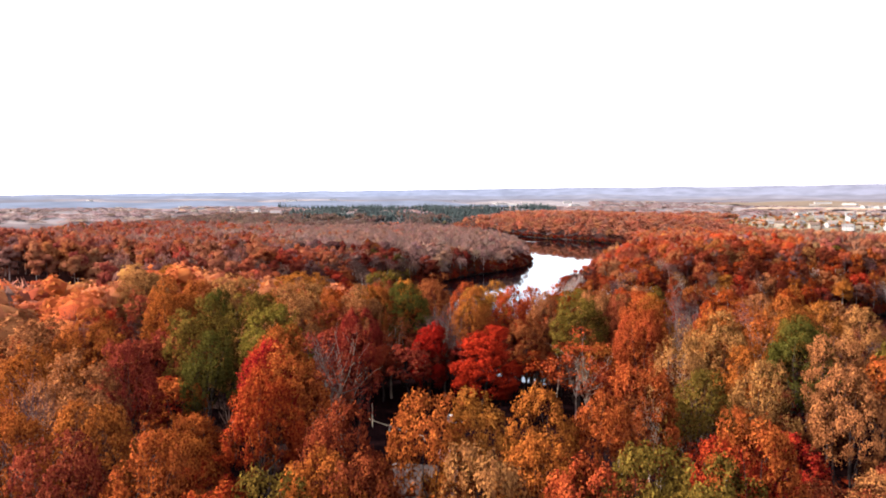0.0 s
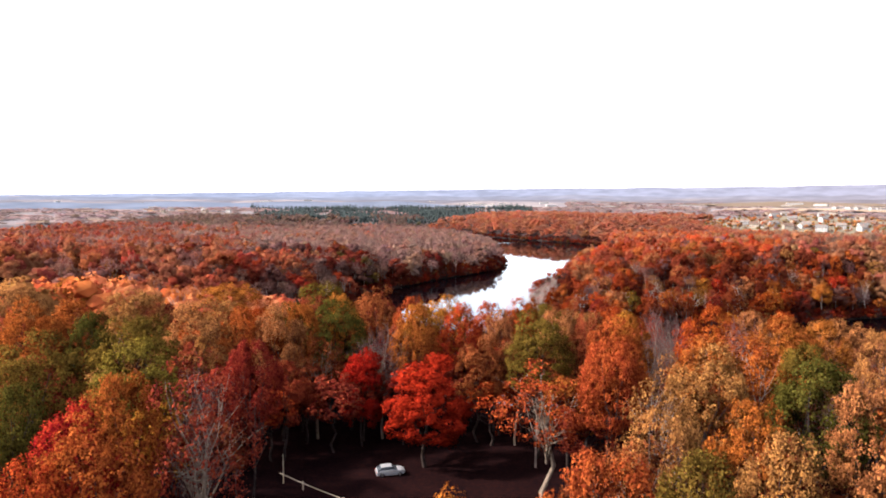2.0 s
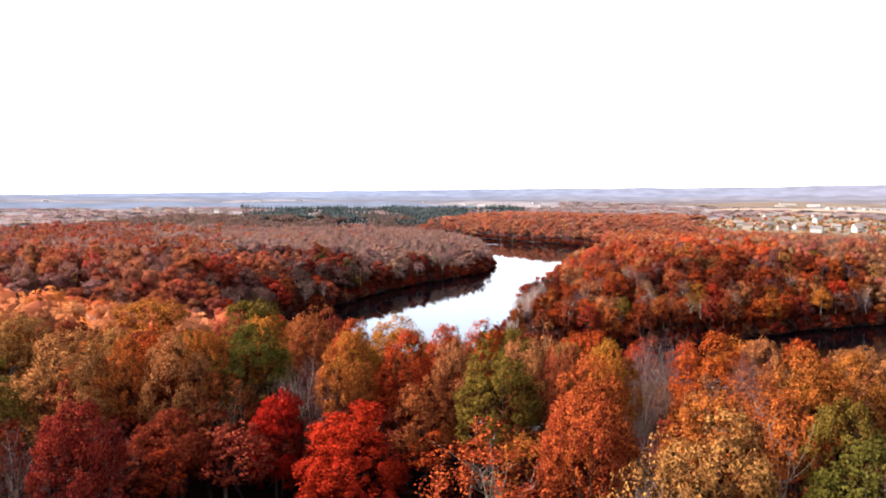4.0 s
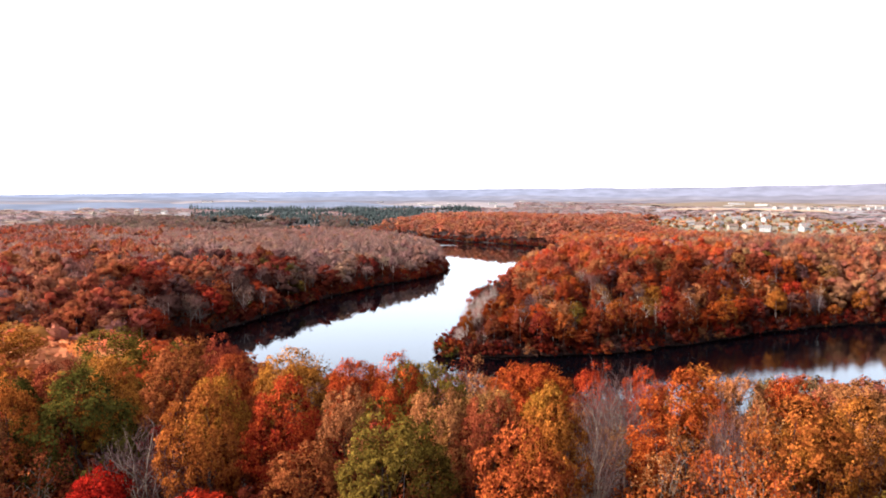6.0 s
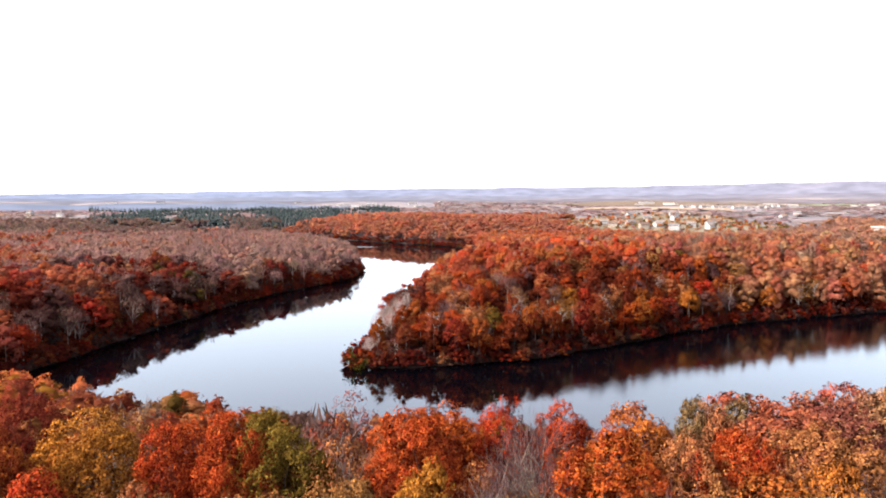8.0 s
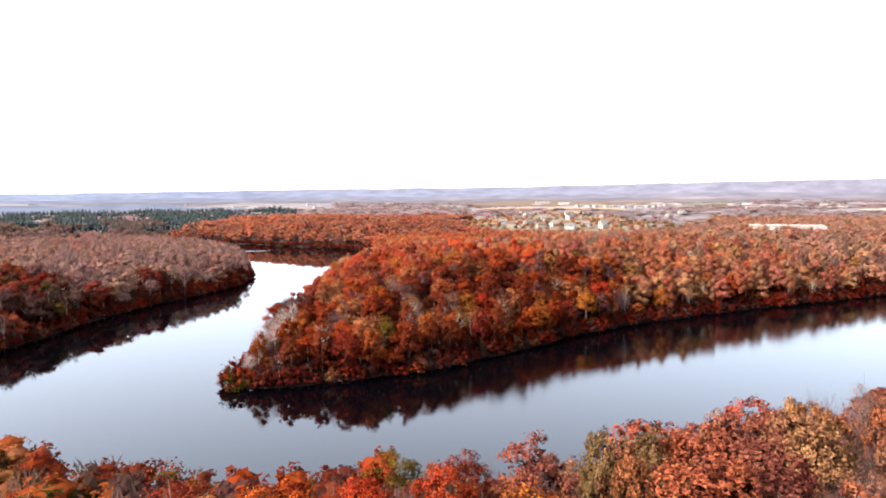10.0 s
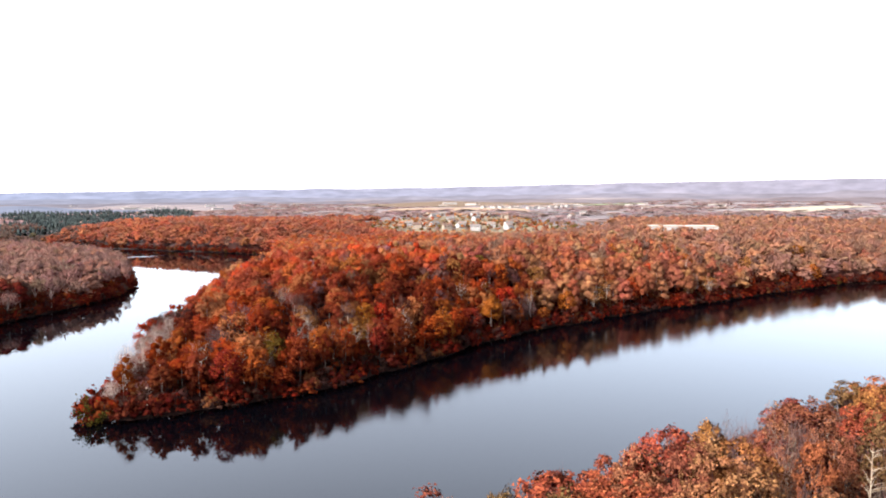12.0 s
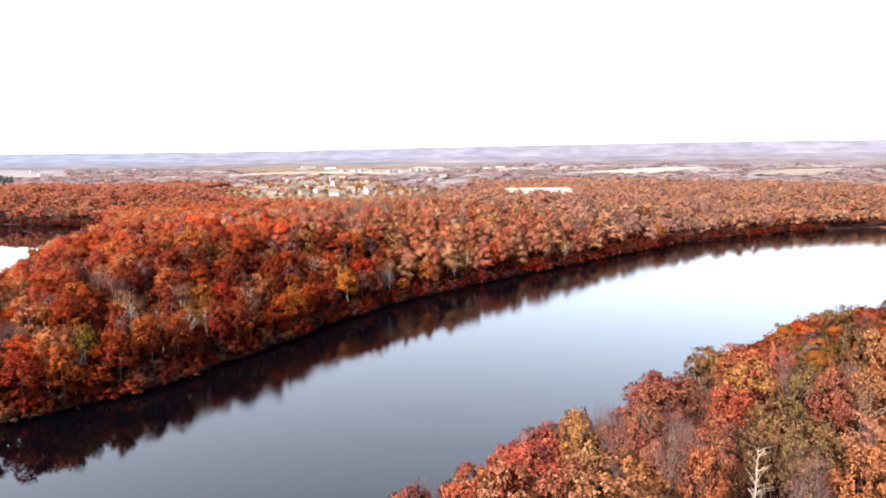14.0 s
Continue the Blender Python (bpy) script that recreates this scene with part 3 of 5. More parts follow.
LABELS = {
    "rust": ("oak_tree", "rust-brown oak with a full autumn crown"),
    "orange": ("oak_tree", "bright orange oak with a dense rounded crown"),
    "gold": ("hickory_tree", "golden yellow hickory with a loose crown"),
    "red": ("maple_tree", "vivid scarlet maple with a dense rounded crown"),
    "deepred": ("maple_tree", "dark crimson maple in the hillside wood"),
    "olive": ("oak_tree", "olive-yellow oak still turning in autumn"),
    "limegreen": ("oak_tree", "bright yellow-green oak with a rounded crown"),
    "green": ("oak_tree", "dark green broadleaf tree among autumn trees"),
    "tan": ("beech_tree", "pale orange-tan beech with fading thin leaves"),
    "orangered": ("maple_tree", "orange-red maple with a full autumn crown"),
}
made_kinds = {}
near_count = [0]


def plant(kind, x, y, top, radius=4.2, thin=False, turn=0.0, group="trees of the near wood", fine=False):
    """One tree as a thing of its own: trunk and crown."""
    near_count[0] += 1
    shape = 0 if radius > 4.3 or kind == "red" else 1 if radius > 3.2 else 2
    k = near_count[0] if thin or kind == "bare" else shape + 3 * (near_count[0] % 3)
    z = float(height(x, y))
    tall = max(7.0, top - z)
    muted = x > 78 and "near" in group
    key = (kind, thin, k % (4 if thin or kind == "bare" else 9), fine, group, muted)
    s = Matrix.Diagonal((radius / 4.2, radius / 4.2, tall / 17, 1))
    m = pose(x, y, z, 0, 0, turn) @ s
    if key in made_kinds:
        first, s0 = made_kinds[key]
        return copy_thing(first, m @ s0.inverted())
    if kind == "pale":
        ob = new("bare_tree")
        parts = [("trunk", BARETRUNKS[key[2] % 4], PLANEBARK), ("twig_spray", BARETWIGS[key[2] % 4], PALETWIG)]
        tagged(ob, "pale leafless tree with whitish limbs and twigs", "tree", group)
    elif kind == "bare":
        ob = new("bare_tree")
        parts = [("trunk", BARETRUNKS[key[2]], PALEBARK if "near" in group else BARK), ("twig_spray", BARETWIGS[key[2]], TWIG)]
        tagged(ob, "leafless grey-mauve tree with fine bare twigs", "tree", group)
    else:
        name, label = LABELS[kind]
        if thin:
            label = label.split(" with ")[0] + " half bare with pale limbs showing"
        ob = new(name)
        parts = [("trunk", (THINTRUNKS if thin else TRUNKS)[key[2]], (PALEBARK if "near" in group else PLANEBARK) if thin else BARK), ("crown", MAPLES[near_count[0] % 3] if kind == "red" else (THIN if thin else (MIDCROWNS if muted else CROWNS) if fine else FARCROWNS)[key[2]], (MUTED if muted else LEAF)[kind])]
        tagged(ob, label, "tree", group)
    for pn, me, mat in parts:
        if not me.materials:
            me.materials.append(None)
        o = new(pn, me)
        o.parent = ob
        if pn == "twig_spray":
            tagged(o, kind="stuff")
        o.material_slots[0].link = "OBJECT"
        o.material_slots[0].material = mat
    made_kinds[key] = (ob, s)
    ob.matrix_basis = m
    return ob


# places, crown radii and heights of the trees of the near wood, by kind; a star marks half-bare ones
TREES = {}
TREES["red"] = [
    (5.8, 89.5, 4.1, 12.6), (-1.9, 97.0, 2.2, 12.4),
]
TREES["deepred"] = [
    (-10.5, 92, 3.4, 11.6), (113.6, 182.3, 3.9, 17.9), (142.4, 182.8, 4.1, 18.0), (148.0, 184.4, 3.2, 17.9), (174.5, 174.9, 5.9, 20.6), (72.6, 173.2, 3.6, 19.3), (92.8, 137.0, 6.0, 18.9), (189.2, 188.0, 5.7, 17.7),
    (-9.7, 74.0, 2.2, 16.9), (-5.9, 37.1, 2.2, 16.8), (-3.8, 30.4, 2.2, 16.7),
]
TREES["rust"] = [
    (12.6, 98, 3.1, 13.0), (-10.0, 110.3, 2.2, 16.7), (-1.4, 118.6, 3.7, 17.3), (25.7, 95.8, 2.4, 17.0), (-26.2, 184.7, 5.8, 15.2), (-1.9, 137.7, 3.1, 17.4), (114.8, 154.9, 4.1, 21.3), (163.4, 143.9, 2.9, 19.0),
    (67.8, 174.9, 2.7, 18.2), (81.9, 169.1, 5.3, 21.1), (-20.4, 34.1, 2.2, 16.8), (-27.0, 55.6, 2.4, 17.0),
]
TREES["tan*"] = [
    (27.8, 112.2, 2.2, 17.7), (9.0, 126.5, 3.5, 17.7), (49.8, 98.3, 2.2, 16.8), (158.1, 172.0, 3.2, 21.1), (131.2, 145.7, 2.9, 19.8), (169.8, 141.4, 4.6, 19.3), (24.5, 67.7, 2.2, 16.8),
]
TREES["orange*"] = [(17.6, 79.5, 4.4, 13.5), (34.9, 74.3, 2.9, 16.9), (40.5, 86.0, 3.0, 16.6)]
TREES["gold"] = [
    (-29.3, 135.0, 5.8, 17.7), (-6.0, 111.2, 2.5, 17.0), (9.0, 119.2, 3.7, 17.2), (4.8, 100.3, 2.9, 17.1), (31.8, 76.0, 3.3, 17.2), (48.3, 93.3, 4.1, 17.3),
    (56.0, 97.8, 3.1, 17.1), (4.9, 104.2, 2.2, 16.8), (51.5, 95.4, 2.2, 16.7), (31.7, 101.6, 2.3, 16.9), (158.9, 187.1, 3.4, 17.2), (171.5, 159.7, 5.5, 21.7), (211.6, 170.1, 2.9, 21.0), (129.1, 129.6, 2.7, 16.9),
    (118.0, 149.0, 4.7, 20.9), (140.4, 172.2, 3.6, 21.7), (-52.0, 127.8, 4.3, 17.4), (-22.2, 41.3, 2.7, 16.9), (1.8, 37.7, 2.2, 16.6),
]
TREES["olive"] = [
    (19.4, 48.8, 2.2, 16.4),
    (-11.0, 125.2, 4.9, 17.6), (23.9, 113.2, 3.2, 17.7), (18.8, 92.6, 3.6, 17.2), (41.2, 76.9, 2.2, 16.8), (21.5, 124.1, 2.8, 17.1), (22.5, 129.2, 2.2, 17.7), (84.0, 153.9, 2.4, 21.5), (215.6, 188.8, 5.4, 17.6),
    (169.3, 149.9, 3.1, 20.7), (141.2, 143.5, 3.6, 19.5), (136.2, 136.6, 3.0, 17.9), (267.0, 176.7, 4.7, 20.1), (65.0, 186.2, 5.4, 18.0), (79.0, 146.2, 2.2, 19.0), (88.2, 148.6, 3.4, 20.1), (-26.5, 71.5, 3.6, 17.2),
    (-25.2, 86.6, 3.9, 17.3), (9.9, 31.0, 2.2, 16.8), (12.2, 29.6, 2.2, 16.8), (-8.1, 29.4, 2.2, 16.5),
]
TREES["green"] = [
    (-6.2, 105.6, 4.1, 17.3), (-12.4, 107.2, 2.5, 16.9), (200.6, 153.3, 2.6, 21.0), (-20.8, 59.2, 2.2, 16.8), (-30.5, 89.1, 2.4, 16.9), (36.3, 66.5, 3.6, 17.3),
]
TREES["orange"] = [
    (3.8, 114.5, 2.6, 17.0), (29.8, 93.9, 2.4, 16.9), (-17.0, 99.3, 2.9, 17.0), (24.6, 79.9, 3.1, 17.1), (54.0, 117.6, 4.0, 17.7), (207.1, 175.4, 6.0, 20.6), (199.8, 166.5, 3.3, 21.2), (125.0, 143.8, 2.2, 19.3),
    (78.8, 140.2, 2.2, 17.8), (6.4, 43.6, 2.2, 15.4), (11.2, 44.6, 2.2, 15.2), (14.2, 46.4, 2.2, 16.7), (-12.1, 51.3, 2.9, 17.0), (-15.1, 61.4, 2.4, 16.9), (22.4, 75.3, 2.7, 17.0), (26.6, 57.8, 2.2, 16.6), (26.5, 87.6, 2.9, 17.1),
    (-10.4, 102.6, 2.6, 17.0), (-35.2, 93.6, 4.1, 17.3), (-36.7, 89.1, 3.2, 17.2), (-25.7, 38.7, 2.3, 16.9), (-15.6, 34.8, 2.6, 17.0), (-6.2, 31.8, 2.2, 16.7), (-0.8, 36.8, 2.6, 17.0), (5.0, 31.8, 2.2, 16.7),
]
TREES["orange"] += [
    (6.4, 29.3, 2.2, 16.7), (17.6, 36.4, 2.2, 16.7), (-34.2, 53.4, 3.0, 17.1), (-35.8, 65.8, 3.5, 17.2),
]
TREES["orangered"] = [
    (10.7, 103.0, 3.0, 17.1), (15.6, 115.0, 2.2, 17.6), (20.0, 114.1, 2.9, 17.7), (33.4, 113.3, 3.6, 17.7), (-15.9, 103.9, 3.0, 17.1), (44.5, 103.5, 3.9, 17.7), (53.5, 103.2, 2.5, 17.7), (15.9, 135.0, 3.9, 17.7),
    (34.4, 125.3, 3.5, 17.2), (40.6, 134.0, 4.3, 17.7), (47.2, 134.2, 3.1, 17.6), (53.7, 133.0, 3.1, 17.7), (91.3, 153.6, 5.6, 21.7), (95.5, 146.6, 4.9, 20.3), (123.3, 166.2, 5.7, 21.7), (57.7, 109.1, 3.4, 17.2),
    (122.1, 178.3, 4.0, 19.0), (129.6, 178.7, 2.8, 19.1), (163.1, 158.5, 4.1, 21.4), (82.1, 131.1, 5.5, 17.7), (-12.6, 46.2, 2.2, 16.8), (-14.5, 53.9, 2.2, 16.6), (-10.4, 28.6, 2.2, 16.5),
]
TREES["tan"] = [
    (-12.3, 99.3, 3.1, 17.1), (-20.0, 103.2, 3.1, 17.1), (49.2, 102.7, 2.7, 17.7), (15.6, 101.5, 2.2, 16.8), (62.8, 105.9, 4.3, 17.4), (27.2, 100.4, 2.2, 16.7), (25.1, 99.4, 2.2, 16.7), (22.2, 97.1, 2.2, 16.9),
    (123.4, 158.2, 3.7, 21.3), (114.8, 163.5, 3.7, 21.3), (201.7, 149.0, 3.9, 20.6), (83.1, 148.5, 2.6, 19.9), (111.8, 147.1, 4.9, 20.9), (109.6, 141.1, 3.8, 19.5), (24.7, 50.4, 2.3, 16.9), (29.2, 70.2, 3.3, 17.1),
    (35.1, 58.6, 2.3, 16.9), (53.4, 83.7, 2.2, 16.9), (-22.0, 98.1, 4.1, 17.3), (-34.9, 111.0, 4.0, 17.3), (-49.1, 107.5, 3.6, 17.3), (20.8, 56.3, 2.2, 16.6), (2.0, 30.3, 2.2, 16.6), (29.7, 48.0, 2.5, 17.0),
]
TREES["tan"] += [
    (-27.4, 49.3, 3.2, 17.1), (-42.2, 66.1, 4.0, 17.3),
]
TREES["rust*"] = [
    (-7.8, 99.7, 3.0, 13.4), (30.3, 143.9, 4.4, 17.5), (-10.1, 62.1, 3.2, 17.1), (17.7, 53.2, 2.2, 16.7),
]
TREES["bare"] = [
    (0.4, 99.8, 3.7, 14.3), (45.1, 119.2, 4.0, 17.7), (44.0, 94.8, 2.2, 16.7), (34.8, 99.5, 2.2, 16.8), (144.7, 172.9, 2.4, 21.0), (134.6, 160.9, 3.3, 21.2), (126.8, 133.7, 3.0, 17.4), (131.5, 151.6, 3.4, 20.9),
    (176.6, 155.3, 4.4, 21.4), (-27.8, 44.3, 2.2, 16.9),
]
TREES["limegreen"] = [
    (-18.4, 71.9, 3.4, 17.2),
]


def canopy_rise(x, y):
    """How high the near wood's crowns stand over the ground: tallest on the slope down to the lake."""
    d = float(shore_distance(x, y))
    bank = float(np.clip((62 - d) / 20, 0, 1) * np.clip((d - 8) / 15, 0, 1) * np.clip((x - 60) / 25, 0, 1))
    return 17.0 + 4.0 * bank - 2.5 * float(np.clip((25 - x) / 20, 0, 1) * np.clip((y - 135) / 25, 0, 1))


GROUP_R = np.random.default_rng(21)
planted = []
for kind, spots in TREES.items():
    for x, y, r, rise in spots:
        thin = kind.endswith("*")
        plant(kind.rstrip("*"), x, y, float(height(x, y)) + rise, max(r * 1.12, 2.7), thin, GROUP_R.uniform(0, 360), fine=True)
        planted.append((x, y))

# trees of the peninsula that stand out from its forest
OUTSTANDING = {}
OUTSTANDING['deepred'] = [(138, 347, 6.0), (154, 326, 5.0), (143, 321, 4.0), (173, 372, 6.0), (175, 347, 4.6), (198, 345, 4.6), (85, 309, 5.0), (110, 312, 4.6), (127, 316, 4.0)]
OUTSTANDING['orange'] = [(108, 348, 5.6), (103, 310, 3.6), (94, 310, 5.0), (120, 319, 4.6), (178, 335, 4.8), (248, 358, 3.4), (265, 360, 4.4), (498, 375, 5.0), (350, 479, 6.5), (133, 365, 5.0), (396, 399, 5.0), (375, 654, 6.0), (263, 595, 6.0)]
OUTSTANDING['tan*'] = [(119, 335, 5.4), (285, 362, 5.0), (383, 369, 5.0), (121, 370, 5.5), (135, 326, 5.0), (573, 382, 5.0)]
OUTSTANDING['gold'] = [(144, 337, 4.6), (354, 423, 5.0), (533, 412, 6.0), (126, 459, 6.0), (138, 453, 5.6), (260, 708, 6.0), (758, 344, 5.0)]
OUTSTANDING['olive'] = [(103, 318, 4.0), (161, 440, 5.0), (235, 398, 4.6), (452, 471, 5.0)]
OUTSTANDING['tan'] = [(93, 334, 5.6), (212, 386, 5.6), (167, 341, 5.0), (211, 355, 5.0), (261, 381, 5.4), (446, 390, 5.0), (319, 393, 5.0), (656, 354, 5.0)]
OUTSTANDING['bare'] = [(86, 327, 5.0), (235, 354, 4.6)]
OUTSTANDING['pale'] = [(58, 326, 3.8), (64, 336, 4.2), (69, 348, 4.4), (75, 362, 4.4), (53, 318, 3.2), (84, 386, 4.6)]
OUTSTANDING['orangered'] = [(188, 340, 4.0), (226, 358, 5.4), (181, 439, 6.0), (318, 369, 5.0), (236, 379, 4.6), (349, 385, 4.6), (90, 313, 5.0), (173, 333, 4.4), (152, 339, 4.6)]
OUTSTANDING['rust'] = [(225, 352, 5.0), (306, 374, 5.0)]
OUTSTANDING["tan*"] += [(92, 315, 4.2), (125, 321, 4.0), (141, 326, 3.8), (160, 334, 4.2), (187, 345, 4.0), (214, 354, 4.2), (242, 361, 3.8), (276, 367, 4.0), (301, 370, 4.2), (341, 374, 4.0)]
face_r = np.random.default_rng(97)
for x in np.linspace(78, 430, 26):
    x = float(x + face_r.uniform(-5, 5))
    y = float(np.interp(x, (80, 105, 137, 170, 200, 245, 310, 400, 530), (308, 309, 317, 330, 344, 356, 364, 369, 375))) + float(face_r.uniform(5, 26))
    OUTSTANDING.setdefault(("tan*", "rust*", "orangered*", "pale", "orange*")[face_r.integers(5)], []).append((x, y, float(face_r.uniform(3.2, 4.4))))
for kind, spots in OUTSTANDING.items():
    for x, y, r in spots:
        thin = kind.endswith("*")
        rise = 9.0 if r < 3.7 else 16.5 + GROUP_R.uniform(-1.5, 1.5)
        plant(kind.rstrip("*"), x, y, float(height(x, y)) + rise, r, thin, GROUP_R.uniform(0, 360), "trees of the peninsula")
OUTSPOTS = np.array([(x, y, r) for spots in OUTSTANDING.values() for x, y, r in spots])


def scatter(x0, x1, y0, y1, step, seed):
    r = np.random.default_rng(seed)
    gx, gy = np.meshgrid(np.arange(x0, x1, step), np.arange(y0, y1, step * 0.9))
    gx = gx + (np.arange(gx.shape[0]) % 2)[:, None] * step / 2
    x = (gx + r.uniform(-0.36, 0.36, gx.shape) * step).ravel()
    y = (gy + r.uniform(-0.36, 0.36, gx.shape) * step).ravel()
    return x, y


def bearing(x, y):
    return np.degrees(np.arctan2(x - 20, y - 10))


def in_near(x, y):
    """The stretch of wood that the flight passes closest to."""
    return ((y > 24) & (y < 138) & (x > -48) & (x < 48 + (y - 24) * 0.45)) | ((y > 112) & (y < 200) & (x > 66) & (x < 192))


def clearing(x, y):
    return ((x > -11.5) & (x < 18) & (y > 47) & (y < 99)) | ((x > -11) & (x < 6) & (y > 36) & (y < 48)) | (((x - 30) / 7) ** 2 + ((y - 50) / 6) ** 2 < 1) | (((x - 40) / 7) ** 2 + ((y - 58) / 6) ** 2 < 1)


x, y = scatter(-70, 215, 22, 215, 5.6, 31)
ok = in_near(x, y) & (shore_distance(x, y) > 1.0) & ~clearing(x, y)
x, y = x[ok], y[ok]
spots = np.array(planted)
reach = np.array([r for kind, spots_ in TREES.items() for _, _, r, _ in spots_])
ok = np.array([np.min(np.hypot(spots[:, 0] - a, spots[:, 1] - b) - reach * 0.9) > 1.6 for a, b in zip(x, y)])
x, y = x[ok], y[ok]
FILL = ["orange", "rust", "orangered", "tan", "bare", "gold", "olive", "deepred", "rust*", "tan*"]
for a, b in zip(x, y):
    shore = b + a * 0.1 > 150 or a > 75
    w = np.array([0.6, 3, 0.6, 0.1, 1.0, 0.05, 0.05, 5, 1.4, 0.1]) if -15 < a < 20 and 62 < b < 112 else np.array([0.5, 2, 0.6, 0.6, 8, 0.2, 0.1, 0.5, 3, 1.5]) if 30 < a < 75 and 92 < b < 150 else np.array([4, 5, 1.8, 1.0, 1.6, 0.6, 0.3, 0.9, 1.6, 0.6]) if not shore else np.array([2.6, 2.4, 0.6, 2.6, 7.5, 0.3, 0.3, 0.2, 1.6, 2.4])
    kind = FILL[GROUP_R.choice(len(FILL), p=w / w.sum())]
    thin = kind.endswith("*")
    plant(kind.rstrip("*"), a, b, float(height(a, b)) + canopy_rise(a, b) - GROUP_R.uniform(3.0, 6.8), GROUP_R.uniform(2.6, 3.4), thin, GROUP_R.uniform(0, 360), fine=b < 58)

# young growth in the shade round the clearing
for a, b in ((-19, 101), (-14, 104), (-9, 106), (-4, 103), (1, 106), (6, 104), (11, 106), (15, 103), (20, 98), (22, 90), (-20, 94), (-22, 86), (-21, 78),
             (-19, 70), (-12, 92), (-5, 94.5), (3, 97), (9, 99), (-15, 88), (-9, 98), (-2, 99), (14, 97), (-2, 109), (8, 110), (21, 80), (-12, 99), (-16, 97)):
    kind = ("deepred", "rust", "rust", "deepred", "rust", "orangered")[GROUP_R.integers(6)]
    plant(kind, a, b, float(height(a, b)) + GROUP_R.uniform(8, 11), GROUP_R.uniform(2.6, 3.6), False, GROUP_R.uniform(0, 360))

# the wider forest, too many to count
TINTS = np.array([RUST, ORANGE, GOLD, ORANGERED, DEEPRED, OLIVE, GREEN, TAN, BROWN, MAUVE])
BAREKIND = 9
# leaf tints drawn to a pale tan, in part for haze on far woods
HAZE_FADED = TINTS * 0.55 + np.array([0.110, 0.068, 0.050]) * 0.45


def thin_cloud(seed, n, length, width, tall, radius):
    """Leafless crown: narrow slips pointing up and out."""
    r = np.random.default_rng(seed)
    q, ends, puff = crown_cloud(seed, n, 1.0, tall, radius, 0.3, 16)
    c = q.mean(1)
    d = (c - [0, 0, tall * 0.45])
    d /= np.linalg.norm(d, axis=1)[:, None]
    d = d * 0.7 + [0, 0, 0.55] + r.normal(size=d.shape) * 0.35
    d /= np.linalg.norm(d, axis=1)[:, None]
    s = np.cross(d, r.normal(size=d.shape))
    s /= np.linalg.norm(s, axis=1)[:, None]
    ln = length * r.uniform(0.6, 1.2, (len(c), 1))
    puff = puff[::3]
    return np.stack([c - d * ln / 2 - s * width / 2, c - d * ln / 2 + s * width / 2, c + d * ln / 2], 1), puff


def split(v, f):
    """Four-sided faces as corners of triangles."""
    return np.concatenate([v[f[:, [0, 1, 2]]], v[f[:, [0, 2, 3]]]])


def lod(quads, leaf, trunk, bare_n, bare_l, bare_w, count=10, tall=17.0, radius=4.3):
    leafy, bare = [], []
    for k in range(count):
        low = (0.10, 0.22, 0.34)[k % 3] if tall > 10 else 0.0
        if quads[0]:
            q, ends, puff = leafy_crown(700 + k + quads[0], *quads, leaf, tall, radius, low, 0.66 if quads[0] > 14 else 0.92, 0.06, 0.05)
        else:
            q, ends, puff = crown_cloud(712 + k, 12, leaf, tall, radius, low, 5, spread=0.85, core=1.0, own=0.40, loose=(0.84, 1.22), size=(0.38, 0.62), streak=0.55)
        tv, tf = tube([(0, 0, -1), (0.1, 0.1, 6), (0, 0.2, 12)], 0.28, 0.10, 3)
        tq = split(tv, tf) if trunk else np.zeros((0, 3, 3))
        leafy.append((q, puff.reshape(-1, 3, 3), tq))
        bq, bpuff = thin_cloud(800 + k, bare_n, bare_l, bare_w, tall - 0.5, radius * 0.9)
        parts = [tq]
        if trunk:
            for e in ends[:5]:
                v, f = tube([(0, 0, 6), e], 0.16, 0.05, 3)
                parts.append(split(v, f))
        bare.append((bq, np.repeat(bpuff, 3, 0).reshape(-1, 3, 3), np.concatenate(parts)))
    return leafy, bare, tall


LODS = [
    (190, lod((11, 8, 5), 0.55, True, 240, 1.6, 0.16)),
    (340, lod((17, 10, 8), 0.58, True, 300, 1.8, 0.18)),
    (450, lod((12, 8, 7), 0.66, True, 160, 2.4, 0.30)),
    (1000, lod((8, 4, 4), 1.15, False, 70, 3.4, 0.6)),
    (5000, lod((0, 0, 0), 3.6, False, 22, 4.4, 2.2)),
    (9000, lod((5, 4, 4), 0.78, False, 40, 2.0, 0.35, 10, 7.0, 2.8)),
]


